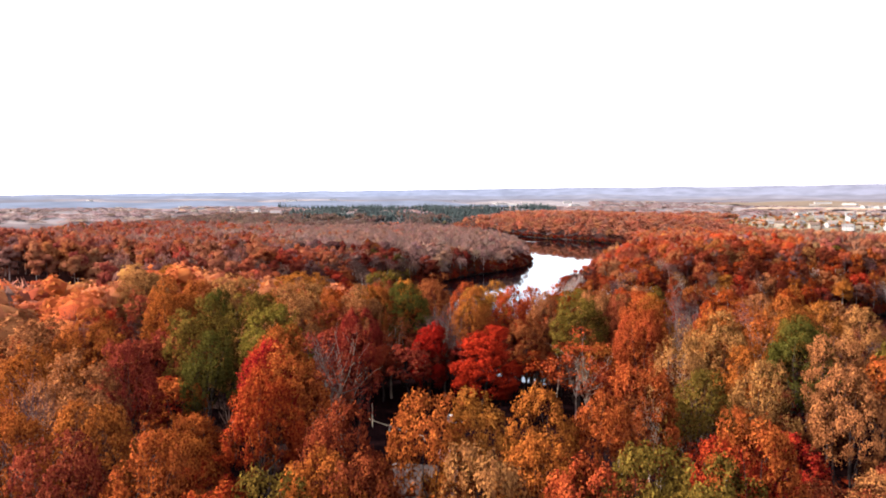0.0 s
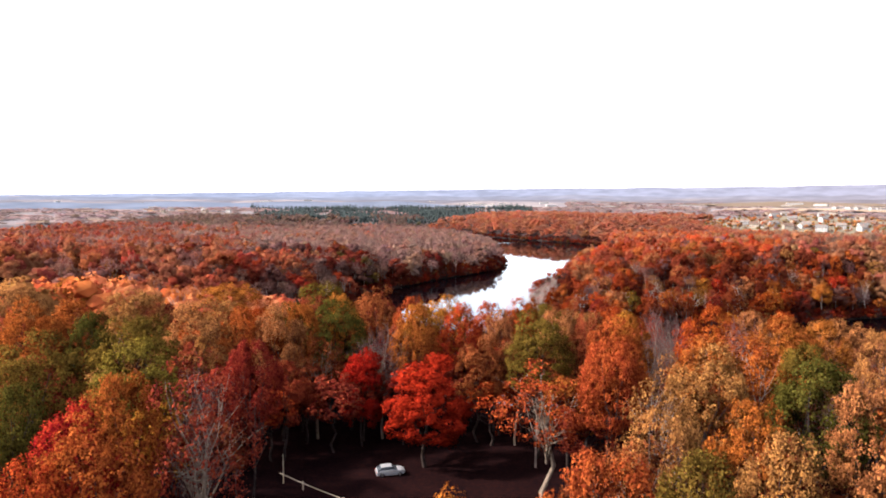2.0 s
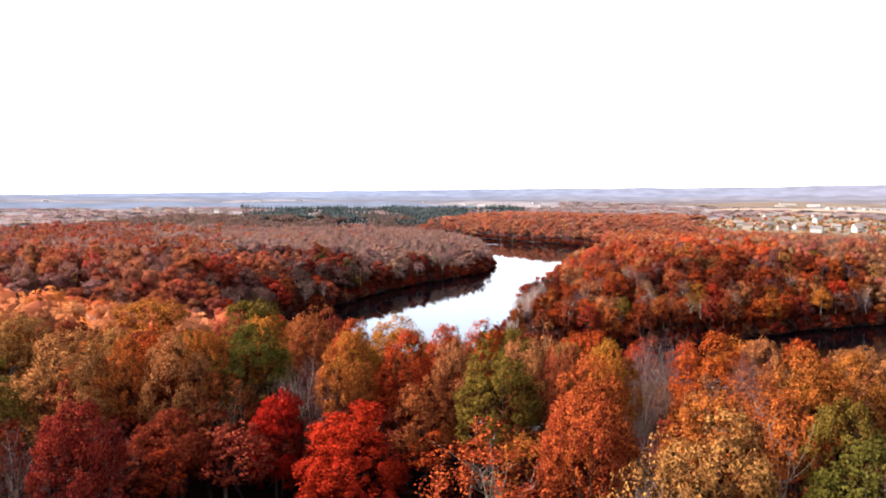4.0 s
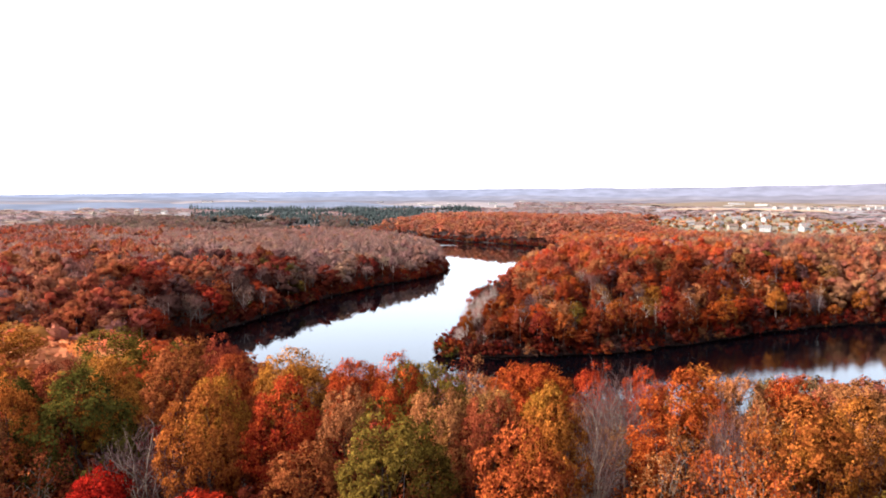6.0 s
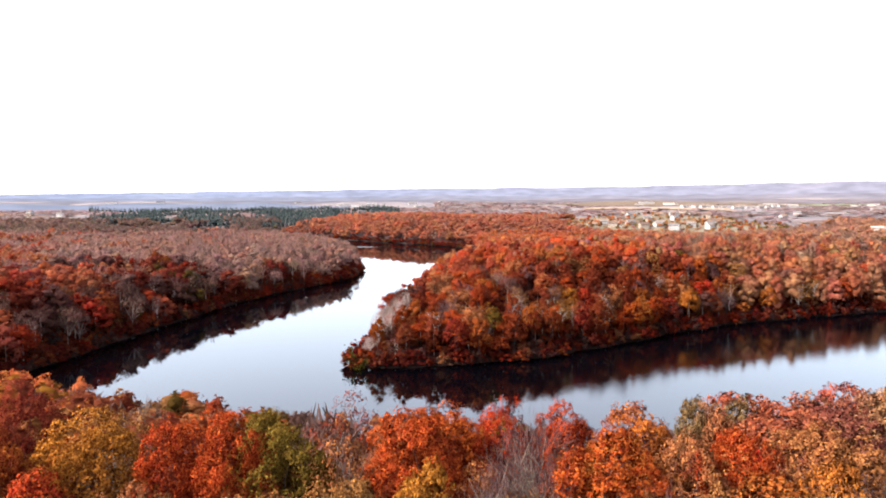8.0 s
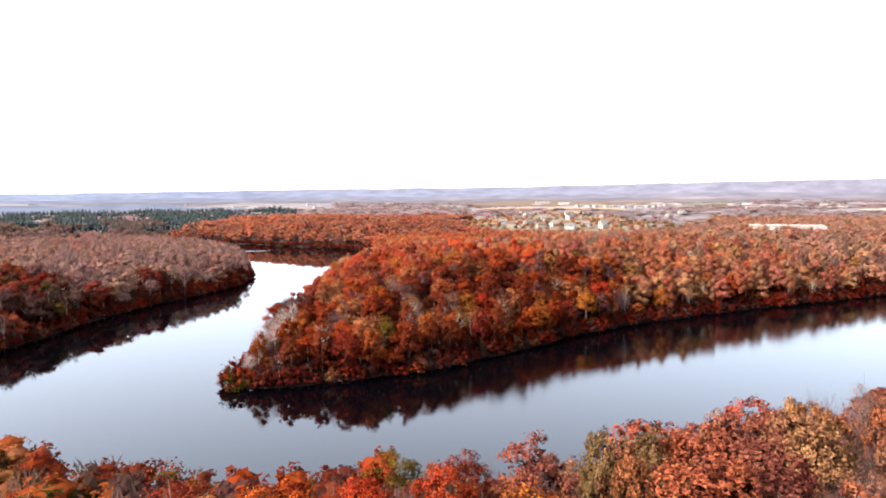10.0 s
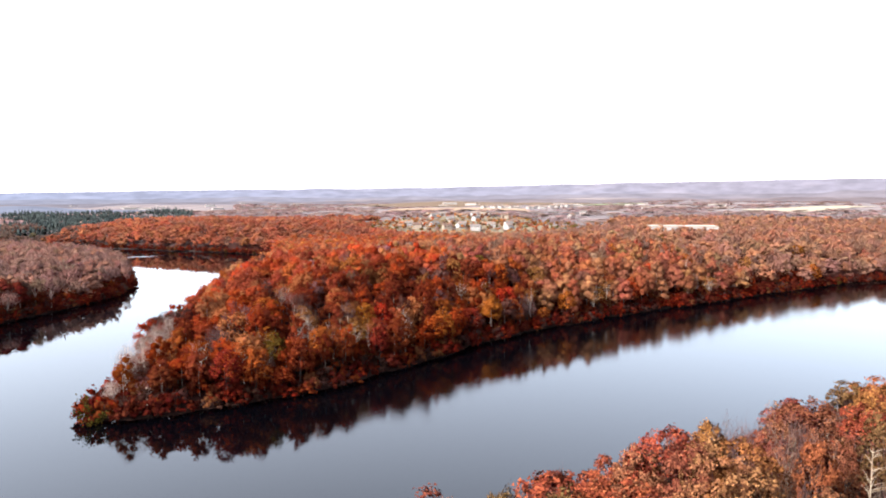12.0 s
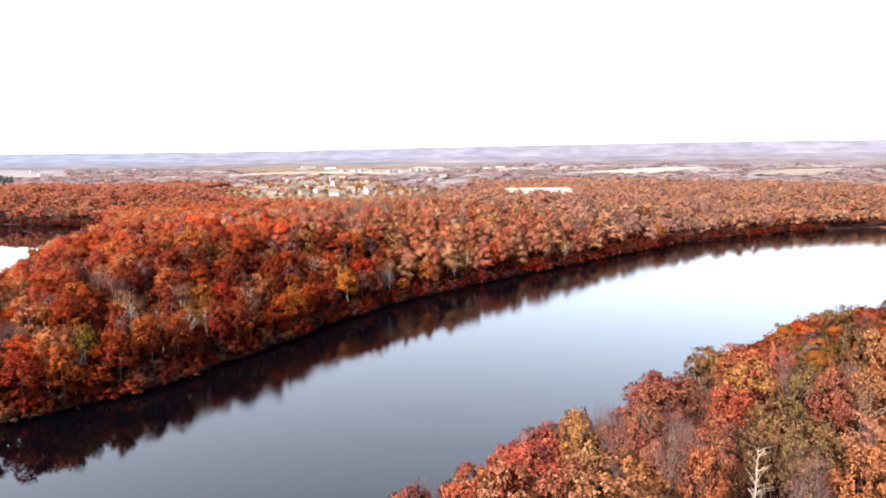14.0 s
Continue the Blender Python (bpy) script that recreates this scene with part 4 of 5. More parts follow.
def forest(name, label, x, y, weights, seed, tall=(13.5, 17.0), clump=45.0, wide=(1.05, 1.45), pale=1.0, level=None, tints=TINTS, even=0.0, taper=None, coarse=1.0, vary=0.16, raised=1.0):
    """even: how far the colours of the trees draw together; taper: height of the trees from place to place."""
    r = np.random.default_rng(seed)
    z = np.maximum(height(x, y), 0.05)
    d = np.hypot(x - 40, y - 90)
    w = np.array(weights, float)
    mean = (w[:, None] * tints).sum(0) / w.sum()
    tints = tints * (1 - even) + mean * even
    low = np.ones(len(x)) if taper is None else taper(x, y)
    lift = np.interp(d, (150, 250, 450, 800), (0.2, 0.4, 1.0, 1.4)) * raised
    field = np.stack([waves(x, y, clump, seed + 50 + k) for k in range(len(w))], 1)
    score = np.log(w + 1e-9) + 0.9 * field + r.gumbel(size=field.shape) * 0.75
    kinds = score.argmax(1)
    bark = np.array([0.13, 0.098, 0.085])
    V, C, N = [], [], []
    for i in range(len(x)):
        leafy, bare, full = LODS[level][1] if level is not None else next(l for far, l in LODS if d[i] * coarse < far)
        sticks = kinds[i] == BAREKIND and (d[i] < 190 or r.random() < 0.75)
        q, puff, tq = (bare if sticks else leafy)[r.integers(10)]
        a = r.uniform(0, 6.283)
        s, h = r.uniform(*wide), r.uniform(*tall) / full * low[i]
        s *= low[i] ** 0.5
        m = np.array([[np.cos(a) * s, np.sin(a) * s, 0], [-np.sin(a) * s, np.cos(a) * s, 0], [0, 0, h]])
        base = np.array([x[i], y[i], z[i]])
        # pale scales the leaf colour: up for far haze, down for shade
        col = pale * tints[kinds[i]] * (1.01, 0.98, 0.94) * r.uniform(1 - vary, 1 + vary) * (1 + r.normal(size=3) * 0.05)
        side = np.repeat(np.cross(tq[:, 1] - tq[:, 0], tq[:, 2] - tq[:, 0]), 3, 0) if len(tq) else None
        for block, cc, face in ((q, col, puff), (tq, bark * r.uniform(0.7, 2.4), side)):
            if len(block):
                V.append((block.reshape(-1, 3) @ m + base).astype(np.float32))
                nn = face.reshape(-1, 3) @ m
                nn /= np.linalg.norm(nn, axis=1)[:, None] + 1e-9
                N.append((nn + [0, 0, lift[i]]).astype(np.float32))
                c = np.ones((len(block) * 3, 4), np.float32)
                c[:, :3] = np.clip(cc, 0.004, 0.9)
                C.append(c)
    V, C, N = np.concatenate(V), np.concatenate(C), np.concatenate(N)
    N /= np.linalg.norm(N, axis=1)[:, None] + 1e-9
    me = mesh_from(name, V, np.arange(len(V)).reshape(-1, 3), C, puff=N)
    me.materials.append(FOREST)
    return tagged(new(name, me), label, "forest", kind="stuff")


def land(x0, x1, y0, y1, step, seed, where, edge=2.0):
    x, y = scatter(x0, x1, y0, y1, step, seed)
    b = bearing(x, y)
    taken = (np.hypot(x[:, None] - OUTSPOTS[:, 0], y[:, None] - OUTSPOTS[:, 1]) < OUTSPOTS[:, 2] * 0.75).any(1)
    ok = (shore_distance(x, y) > edge) & ~in_near(x, y) & where(x, y) & (b > -52) & (b < 84) & ~taken
    return x[ok], y[ok]


def peninsula_side(x, y):
    return (x > 40) & (y > np.where(x < 660, 300, 250))


def peninsula_taper(x, y):
    """Lower trees towards the tip and along the back shore."""
    back = np.clip(((y - 313) - 0.6 * (x - 47)) / 12, 0, 1)
    low = np.clip(0.5 + shore_distance(x, y) / 36, 0.5, 1.0)
    return np.clip((x - 40) / 60 * 0.35 + 0.68, 0.68, 1.0) * (1 - back + back * low)


def village(x, y):
    return (((x - 600) / 200) ** 2 + ((y - 970) / 215) ** 2 < 1) | ((np.abs((x - 588) * 0.74 - (y - 570) * 0.67) < 50) & ((x - 588) * 0.67 + (y - 570) * 0.74 > -70) & ((x - 588) * 0.67 + (y - 570) * 0.74 < 28))


def shore_ok(x, y, lo, hi):
    d = shore_distance(x, y)
    return (d > lo) & (d < hi)


# weights: rust orange gold orangered deepred olive green tan brown bare
x, y = land(40, 420, 300, 560, 7.3, 41, lambda x, y: peninsula_side(x, y) & ~village(x, y), 1.2)
inner = x + 0.6 * (y - 340) + 25 * waves(x, y, 60, 17) > 260
forest("neck_forest", "salmon and tan fading forest on the peninsula neck, paled for haze", x[inner], y[inner], [3.4, 2.6, 0.3, 0.6, 0.1, 0.15, 0.02, 3.2, 0.5, 2.6], 22, (13.5, 20.0), wide=(0.9, 1.35), pale=1.6, clump=30.0, even=0.25, vary=0.24, tints=(TINTS * 0.5 + HAZE_FADED * 0.5) * np.array([1.0, 1.16, 1.02]))
x, y = x[~inner], y[~inner]
# crest painted lighter than the face, for the light falling on top
face = (shore_distance(x, y) + 8 * waves(x, y, 40, 27) < np.interp(x, (60, 110, 190, 260), (34, 50, 50, 36))) & (y < 346 + 0.5 * (x - 60))
forest("peninsula_forest", "dense crimson and rust autumn forest on the steep face of the peninsula", x[face], y[face], [3.4, 1.2, 0.15, 4.6, 4.0, 0.1, 0.03, 1.4, 0.8, 2.2], 1, (11.0, 20.0), wide=(0.8, 1.25), pale=1.03, clump=24.0, raised=0.45, even=0.0, vary=0.42, taper=peninsula_taper, tints=TINTS * np.array([1.06, 0.84, 0.92]))
forest("peninsula_crest", "orange and tan autumn forest along the top of the peninsula", x[~face], y[~face], [3.4, 3.0, 0.5, 3.2, 1.4, 0.2, 0.03, 2.4, 0.6, 1.8], 29, (13.0, 20.0), wide=(0.95, 1.4), pale=1.40, clump=30.0, even=0.1, vary=0.36, taper=peninsula_taper, tints=TINTS * np.array([1.03, 0.9, 1.0]))
x, y = land(40, 420, 560, 820, 9.0, 42, lambda x, y: (x > 130) & (y >= 560) & ~village(x, y), 1.0)
forest("ridge_forest", "autumn forest on the low ridge behind the peninsula", x, y, [3, 2.4, 0.4, 2.2, 0.3, 0.2, 0.02, 2.4, 0.8, 0.8], 2, (14, 17.5), wide=(1.2, 1.6), pale=1.75, even=0.45)
x, y = land(420, 1000, 250, 900, 9.8, 43, lambda x, y: (y > 320 - (x - 420) * 0.12) & ~village(x, y) & (y < 900), 1.0)
forest("east_shore_forest", "fading tan and orange forest on the far shore, paled for haze", x, y, [0.6, 1.0, 0.7, 0.3, 0.05, 0.5, 0.02, 5.0, 0.4, 5.5], 3, (13.5, 18.5), wide=(1.15, 1.6), pale=1.95, even=0.5, tints=HAZE_FADED)
x, y = land(-420, 90, 300, 860, 9.0, 44, lambda x, y: (y > 330 + x * 0.35) & (y < 900) & (x < 86) & (bearing(x, y) > -38), 1.0)
slope = bearing(x, y) < -19 + 8 * waves(x, y, 110, 18) + 6 * waves(x, y, 35, 19)
forest("west_hill_forest", "orange and gold woods on the slope behind the west bank", x[slope], y[slope], [1.6, 3.0, 0.8, 0.8, 0.3, 0.3, 0.03, 3.4, 0.8, 4.0], 17, (13.5, 18.5), wide=(1.0, 1.4), pale=1.32, clump=60.0, even=0.4, coarse=1.25)
x, y = x[~slope], y[~slope]
bank = (shore_distance(x, y) + 14 * waves(x, y, 70, 20) < 92) & (y < 500 + 40 * waves(x, y, 70, 26))
# tints darkened to carry the shade on the bank above the water
forest("west_bank_forest", "dark red, rust and mauve wood on the west bank slope, shade painted in", x[bank], y[bank], [2.6, 0.9, 0.05, 1.6, 1.6, 0.3, 0.03, 0.5, 2.2, 5.0], 4, (14, 18), wide=(1.1, 1.75), pale=0.78, clump=50.0, even=0.1, vary=0.3)
# pale mauve mixed into the tints to carry haze over the plateau
forest("west_plateau_forest", "half-bare wood on top of the west bank, paled to mauve for haze", x[~bank], y[~bank], [0.7, 0.5, 0.05, 0.3, 0.15, 0.15, 0.02, 2.4, 0.8, 8], 28, (14, 17), wide=(1.15, 1.5), pale=1.35, clump=60.0, even=0.55, tints=TINTS * 0.6 + np.array([0.15, 0.098, 0.090]) * 0.4)
x, y = land(-300, -20, 60, 420, 7.8, 45, lambda x, y: (y <= 330 + x * 0.35) & (x < 60) & (bearing(x, y) > -46), 1.2)
forest("hill_forest", "orange and gold forest over the rounded hill", x, y, [1.6, 3.6, 1.8, 0.8, 0.1, 0.4, 0.05, 1.8, 0.4, 0.5], 5, wide=(1.0, 1.4), pale=2.2, even=0.35, level=2)
x, y = land(-20, 420, 100, 240, 7.8, 46, lambda x, y: (y < 238) & (x < 420), 1.2)
forest("south_shore_forest", "mixed autumn wood along the south shore", x, y, [2, 2, 1, 1.6, 0.8, 0.7, 0.3, 1.8, 1, 3], 6, level=2)
x, y = land(420, 900, 40, 260, 9.0, 48, lambda x, y: (y < 230), 1.2)
forest("southeast_forest", "fading woods along the far end of the lake, paled for haze", x, y, [1.5, 1.5, 1, 0.8, 0.3, 0.7, 0.3, 3, 1, 3], 8, pale=1.8, even=0.5, tints=HAZE_FADED)
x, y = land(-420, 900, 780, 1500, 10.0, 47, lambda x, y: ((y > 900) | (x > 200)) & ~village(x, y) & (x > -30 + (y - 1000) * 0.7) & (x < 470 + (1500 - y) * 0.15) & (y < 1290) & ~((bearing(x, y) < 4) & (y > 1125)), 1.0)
forest("north_shore_forest", "reddish brown forest beyond the north shore", x, y, [4, 1.6, 0.1, 1.6, 0.2, 0.1, 0.01, 1.6, 1.0, 1.6], 7, pale=1.8, wide=(1.35, 1.8), even=0.5, tints=TINTS * 0.5 + HAZE_FADED * 0.5)

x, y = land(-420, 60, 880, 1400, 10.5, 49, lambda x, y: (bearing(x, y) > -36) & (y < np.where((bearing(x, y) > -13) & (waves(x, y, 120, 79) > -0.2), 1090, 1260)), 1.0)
# tints drawn to a dusky grey-mauve that stands in for haze
forest("northwest_forest", "dusky mauve leafless woods beyond the west bank, tinted for haze", x, y, [0.4, 0.1, 0.02, 0.1, 0.2, 0.1, 1.2, 0.4, 2, 6], 10, (12, 16), pale=1.1, wide=(1.4, 1.9), even=0.45, tints=TINTS * 0.65 + np.array([0.085, 0.066, 0.064]) * 0.35)

# brush hanging over the water's edge, and low growth on the banks behind it, both darkened for the shade between the
# trees
x, y = scatter(-150, 700, 190, 1060, 3.0, 61)
ok = shore_ok(x, y, -3.2, 3.0) & ((y > 270) | (x < -30)) & (bearing(x, y) > -40) & (np.hypot(x, y) < 1050)
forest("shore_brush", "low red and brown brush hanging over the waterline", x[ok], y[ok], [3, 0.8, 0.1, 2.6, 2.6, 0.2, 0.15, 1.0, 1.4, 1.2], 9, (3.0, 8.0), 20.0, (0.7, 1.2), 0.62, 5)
x, y = scatter(-120, 520, 270, 620, 3.7, 62)
ok = shore_ok(x, y, 3.0, 17.0) & (bearing(x, y) > -40)
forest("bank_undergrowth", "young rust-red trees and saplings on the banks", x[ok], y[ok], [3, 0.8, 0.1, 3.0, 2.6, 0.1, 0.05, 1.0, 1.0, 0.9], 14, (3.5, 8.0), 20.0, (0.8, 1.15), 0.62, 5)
x, y = scatter(40, 330, 120, 215, 4.5, 63)
ok = shore_ok(x, y, -1.0, 26.0) & (bearing(x, y) > 10) & (y > 140)
forest("south_bank_brush", "dense low rust and mauve brush on the near bank", x[ok], y[ok], [2.4, 1.4, 0.2, 0.8, 0.4, 0.2, 0.1, 3.0, 1.5, 6], 15, (5.5, 10.5), 20.0, (0.45, 0.75), 1.25, 0)
x, y = scatter(33, 50, 51, 66, 1.9, 64)
forest("red_undergrowth", "crimson low shrubs on the shaded forest floor", x, y, [0.6, 0.1, 0.01, 1.0, 4, 0.01, 0.01, 0.1, 0.6, 0.3], 19, (0.9, 2.2), 20.0, (0.35, 0.6), 0.9, 5)

# undergrowth between the tall trees of the near wood, darkened to carry their shade, and the wood going on behind and
# beside it
x, y = scatter(-60, 200, 24, 205, 5.3, 65)
tall_ones = np.array([ob.matrix_basis.translation[:2] for ob in scene.objects if ob.parent is None and ob.name.split(".")[0].endswith("_tree")])
near = np.array([np.min(np.hypot(tall_ones[:, 0] - a, tall_ones[:, 1] - b)) for a, b in zip(x, y)])
ok = in_near(x, y) & (shore_distance(x, y) > 1.0) & ~clearing(x, y) & (near > 3.2)
forest("understory", "bare saplings and brown undergrowth between the trees, shade painted in", x[ok], y[ok], [2, 0.3, 0.05, 0.6, 1.0, 0.1, 0.05, 0.5, 2.5, 6], 23, (5.0, 9.5), 20.0, (0.40, 0.70), 0.42, 0)
# out of view: added so that its shade falls on the clearing
x, y = scatter(-150, 190, -70, 150, 7.4, 66)
bank = 48 + (y - 24) * 0.45
ok = (shore_distance(x, y) > 1.5) & ~in_near(x, y) & (((y < 26) & (bearing(x, y + 80) < 90)) | (x > bank - 4) & (y < 140) | (x < -46) & (bearing(x, y) < -45))
forest("surrounding_forest", "rust and orange autumn wood around the clearing, added unseen for its shade", x[ok], y[ok], [4, 3.6, 0.8, 1.6, 0.8, 0.6, 0.2, 1.0, 1.0, 1.2], 24, (12.0, 16.0), 30.0, (0.9, 1.25), 1.0, 3)

# ---- the country beyond ----
x, y = scatter(-2600, 3600, 300, 3300, 28.5, 71)
dist, brg = np.hypot(x - 20, y - 10), bearing(x, y)
patch = waves(x, y, 330, 72) + 0.6 * waves(x, y, 120, 73)


def open_land(x, y):
    """Fields, the village and its outskirts."""
    f = ((x - 1500) / 560) ** 2 + ((y - 2400) / 470) ** 2 < 1
    f |= ((x - 1850) / 340) ** 2 + ((y - 1215) / 130) ** 2 < 1
    f |= ((x - 960) / 240) ** 2 + ((y - 1640) / 330) ** 2 < 1
    f |= ((x - 1920) / 190) ** 2 + ((y - 2091) / 130) ** 2 < 1
    f |= ((x - 1950) / 330) ** 2 + ((y - 830) / 90) ** 2 < 1
    f |= ((x - 2300) / 330) ** 2 + ((y - 2500) / 170) ** 2 < 1
    f |= ((x - 1400) / 330) ** 2 + ((y - 1960) / 200) ** 2 < 1
    return f | village(x, y)


# woods of the plain, haze put into their grey-mauve and tan colours
HAZEDWOODS = [(0.085, 0.055, 0.052), (0.105, 0.064, 0.052), (0.11, 0.08, 0.055), (0.10, 0.055, 0.05), (0.08, 0.047, 0.05),
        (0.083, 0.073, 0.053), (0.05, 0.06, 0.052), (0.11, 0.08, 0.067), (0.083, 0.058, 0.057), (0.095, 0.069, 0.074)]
wooded = (brg > -42) & (brg < 82) & (dist > 1180) & (dist < np.where(brg < 12, 2330, 3150)) & ~open_land(x, y) & (patch > -0.55 + (dist - 1200) / 2600)
wooded |= (x > 880) & (dist < 1180) & (brg < 82) & (y > 330) & ~open_land(x, y)
pines = wooded & (brg > -12) & (brg < 9) & (dist > 1130) & (dist < 1950) & (waves(x, y, 190, 74) > 0.05)
broad = wooded & ~pines
forest("far_woods", "woods across the plain, tinted pale mauve and tan for haze", x[broad], y[broad], [2, 0.5, 0.1, 0.3, 0.05, 0.1, 0.03, 2.0, 1.5, 5], 12, (4, 6.5), 200.0, (3.0, 4.2), 2.2, 4, np.array(HAZEDWOODS), 0.7)


def pine_wood():
    """Conifers in dark stands, seen from far off."""
    r = np.random.default_rng(75)
    px, py = scatter(-680, 360, 1100, 2000, 13.0, 76)
    b, d = bearing(px, py), np.hypot(px - 20, py - 10)
    keep = (b > -14.5) & (b < 9) & (d > np.where(b < 4, 1085, 1150)) & (waves(px, py, 190, 74) + 0.5 * waves(px, py, 70, 77) > np.where((b < 4) & (b > -8), -0.1, 0.15))
    tops = np.where(d < 1350, 13.5, 10.5) + 3.0 * waves(px, py, 90, 78)
    V, C = [], []
    for a, c, top in zip(px[keep], py[keep], tops[keep]):
        z, h, w = float(height(a, c)), max(6.0, top + r.uniform(-2, 2)), r.uniform(4.5, 8.0)
        n = 16
        t = np.sort(r.uniform(0.1, 0.95, n))
        ang = r.uniform(0, 6.283, n)
        rad = w * (1 - t) + 0.5
        tip = np.stack([rad * np.cos(ang), rad * np.sin(ang), t * h], -1)
        left = np.stack([rad * 0.45 * np.cos(ang + 1.2), rad * 0.45 * np.sin(ang + 1.2), t * h + 0.30 * h], -1)
        right = np.stack([rad * 0.45 * np.cos(ang - 1.2), rad * 0.45 * np.sin(ang - 1.2), t * h + 0.22 * h], -1)
        V.append(np.stack([tip, left, right], 1).reshape(-1, 3) + [a, c, z])
        col = np.ones((3 * n, 4))
        # bluish grey added to the pine green to carry haze
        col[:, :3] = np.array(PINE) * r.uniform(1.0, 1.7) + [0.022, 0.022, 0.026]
        C.append(col)
    V, C = np.concatenate(V), np.concatenate(C)
    up = V - np.repeat(V.reshape(-1, 48, 3).mean(1), 48, 0)
    up /= np.linalg.norm(up, axis=1)[:, None]
    me = mesh_from("pine_wood", V, np.arange(len(V)).reshape(-1, 3), C, puff=up)
    me.materials.append(FOREST)
    tagged(new("pine_wood", me), "dark green pine plantation across the valley", "forest", kind="stuff")


pine_wood()


def field(label, cx, cy, w, d, turn, c0, c1, lift=1.6):
    """A mown field that follows the land."""
    n = 14
    u, v = np.meshgrid(np.linspace(-w / 2, w / 2, n), np.linspace(-d / 2, d / 2, n), indexing="ij")
    a = radians(turn)
    fx, fy = cx + u * math.cos(a) - v * math.sin(a), cy + u * math.sin(a) + v * math.cos(a)
    z = height(fx, fy) + lift
    i = np.arange(n - 1)[:, None] * n
    j = np.arange(n - 1)[None, :]
    faces = np.stack([i + j, i + n + j, i + n + j + 1, i + j + 1], -1).reshape(-1, 4)
    me = mesh_from("field", np.stack([fx, fy, z], -1).reshape(-1, 3), faces, smooth=True)
    me.materials.append(plain_material("field", c0, c1, 0.02, 0.95))
    tagged(new("field", me), label, "field", kind="structure")


field("pale tan stubble field beyond the village", 1520, 2440, 1000, 640, 20, (0.08, 0.056, 0.038), (0.11, 0.082, 0.056))
field("cream-coloured stubble field on the rise", 1850, 1215, 560, 170, 12, (0.20, 0.175, 0.13), (0.26, 0.23, 0.175))
field("pale tan stubble field behind the houses", 960, 1640, 560, 330, 58, (0.16, 0.115, 0.078), (0.23, 0.17, 0.12))
field("cream-coloured field near the far hills", 1950, 830, 560, 140, 10, (0.105, 0.092, 0.07), (0.14, 0.12, 0.09))
field("pale green meadow beyond the village", 1920, 2091, 330, 200, 30, (0.09, 0.10, 0.06), (0.12, 0.125, 0.08))
field("tan autumn lawns between the village houses", 590, 1010, 300, 330, -20, (0.10, 0.080, 0.055), (0.15, 0.125, 0.085), 1.2)

# ---- houses ----
SIDING = {
    "white": plain_material("white_siding", (0.19, 0.18, 0.17), (0.26, 0.25, 0.24), 1.5, 0.6),
    "cream": plain_material("cream_siding", (0.17, 0.135, 0.10), (0.23, 0.19, 0.145), 1.5, 0.6),
    "grey": plain_material("grey_siding", (0.13, 0.135, 0.145), (0.18, 0.185, 0.20), 1.5, 0.6),
    "brick": plain_material("red_brick", (0.22, 0.08, 0.06), (0.34, 0.15, 0.11), 3.0, 0.8),
}
SHINGLE = {
    "grey": plain_material("grey_shingles", (0.10, 0.082, 0.07), (0.16, 0.135, 0.12), 1.2, 0.85, 0.2),
    "brown": plain_material("brown_shingles", (0.06, 0.04, 0.032), (0.11, 0.075, 0.06), 1.2, 0.85, 0.2),
    "tan": plain_material("tan_shingles", (0.12, 0.07, 0.045), (0.18, 0.11, 0.075), 1.2, 0.85, 0.2),
    "pale": plain_material("pale_shingles", (0.08, 0.073, 0.07), (0.12, 0.11, 0.105), 1.2, 0.8, 0.2),
}
PANE = plain_material("dark_window_glass", (0.02, 0.025, 0.03), (0.05, 0.06, 0.07), 0.5, 0.08)
TRIM = plain_material("white_trim", (0.18, 0.18, 0.175), (0.24, 0.24, 0.23), 2.0, 0.5)
DOOR = plain_material("dark_door_paint", (0.10, 0.03, 0.03), (0.16, 0.06, 0.05), 2.0, 0.5)


def gable_roof(bm, w, d, z, rise, over=0.5, thick=0.25):
    xs = (-w / 2 - over, w / 2 + over)
    ys = (-d / 2 - over, 0.0, d / 2 + over)
    drop = rise * over / (d / 2)
    prof = [(ys[0], z - drop), (0.0, z + rise), (ys[2], z - drop), (ys[2], z - drop - thick), (0.0, z + rise - thick), (ys[0], z - drop - thick)]
    a = [bm.verts.new((xs[0], p, q)) for p, q in prof]
    b = [bm.verts.new((xs[1], p, q)) for p, q in prof]
    for k in range(6):
        bm.faces.new((a[k], b[k], b[(k + 1) % 6], a[(k + 1) % 6]))
    bm.faces.new((a[5], a[4], a[1], a[0]))
    bm.faces.new((a[4], a[3], a[2], a[1]))
    bm.faces.new((b[0], b[1], b[4], b[5]))
    bm.faces.new((b[1], b[2], b[3], b[4]))


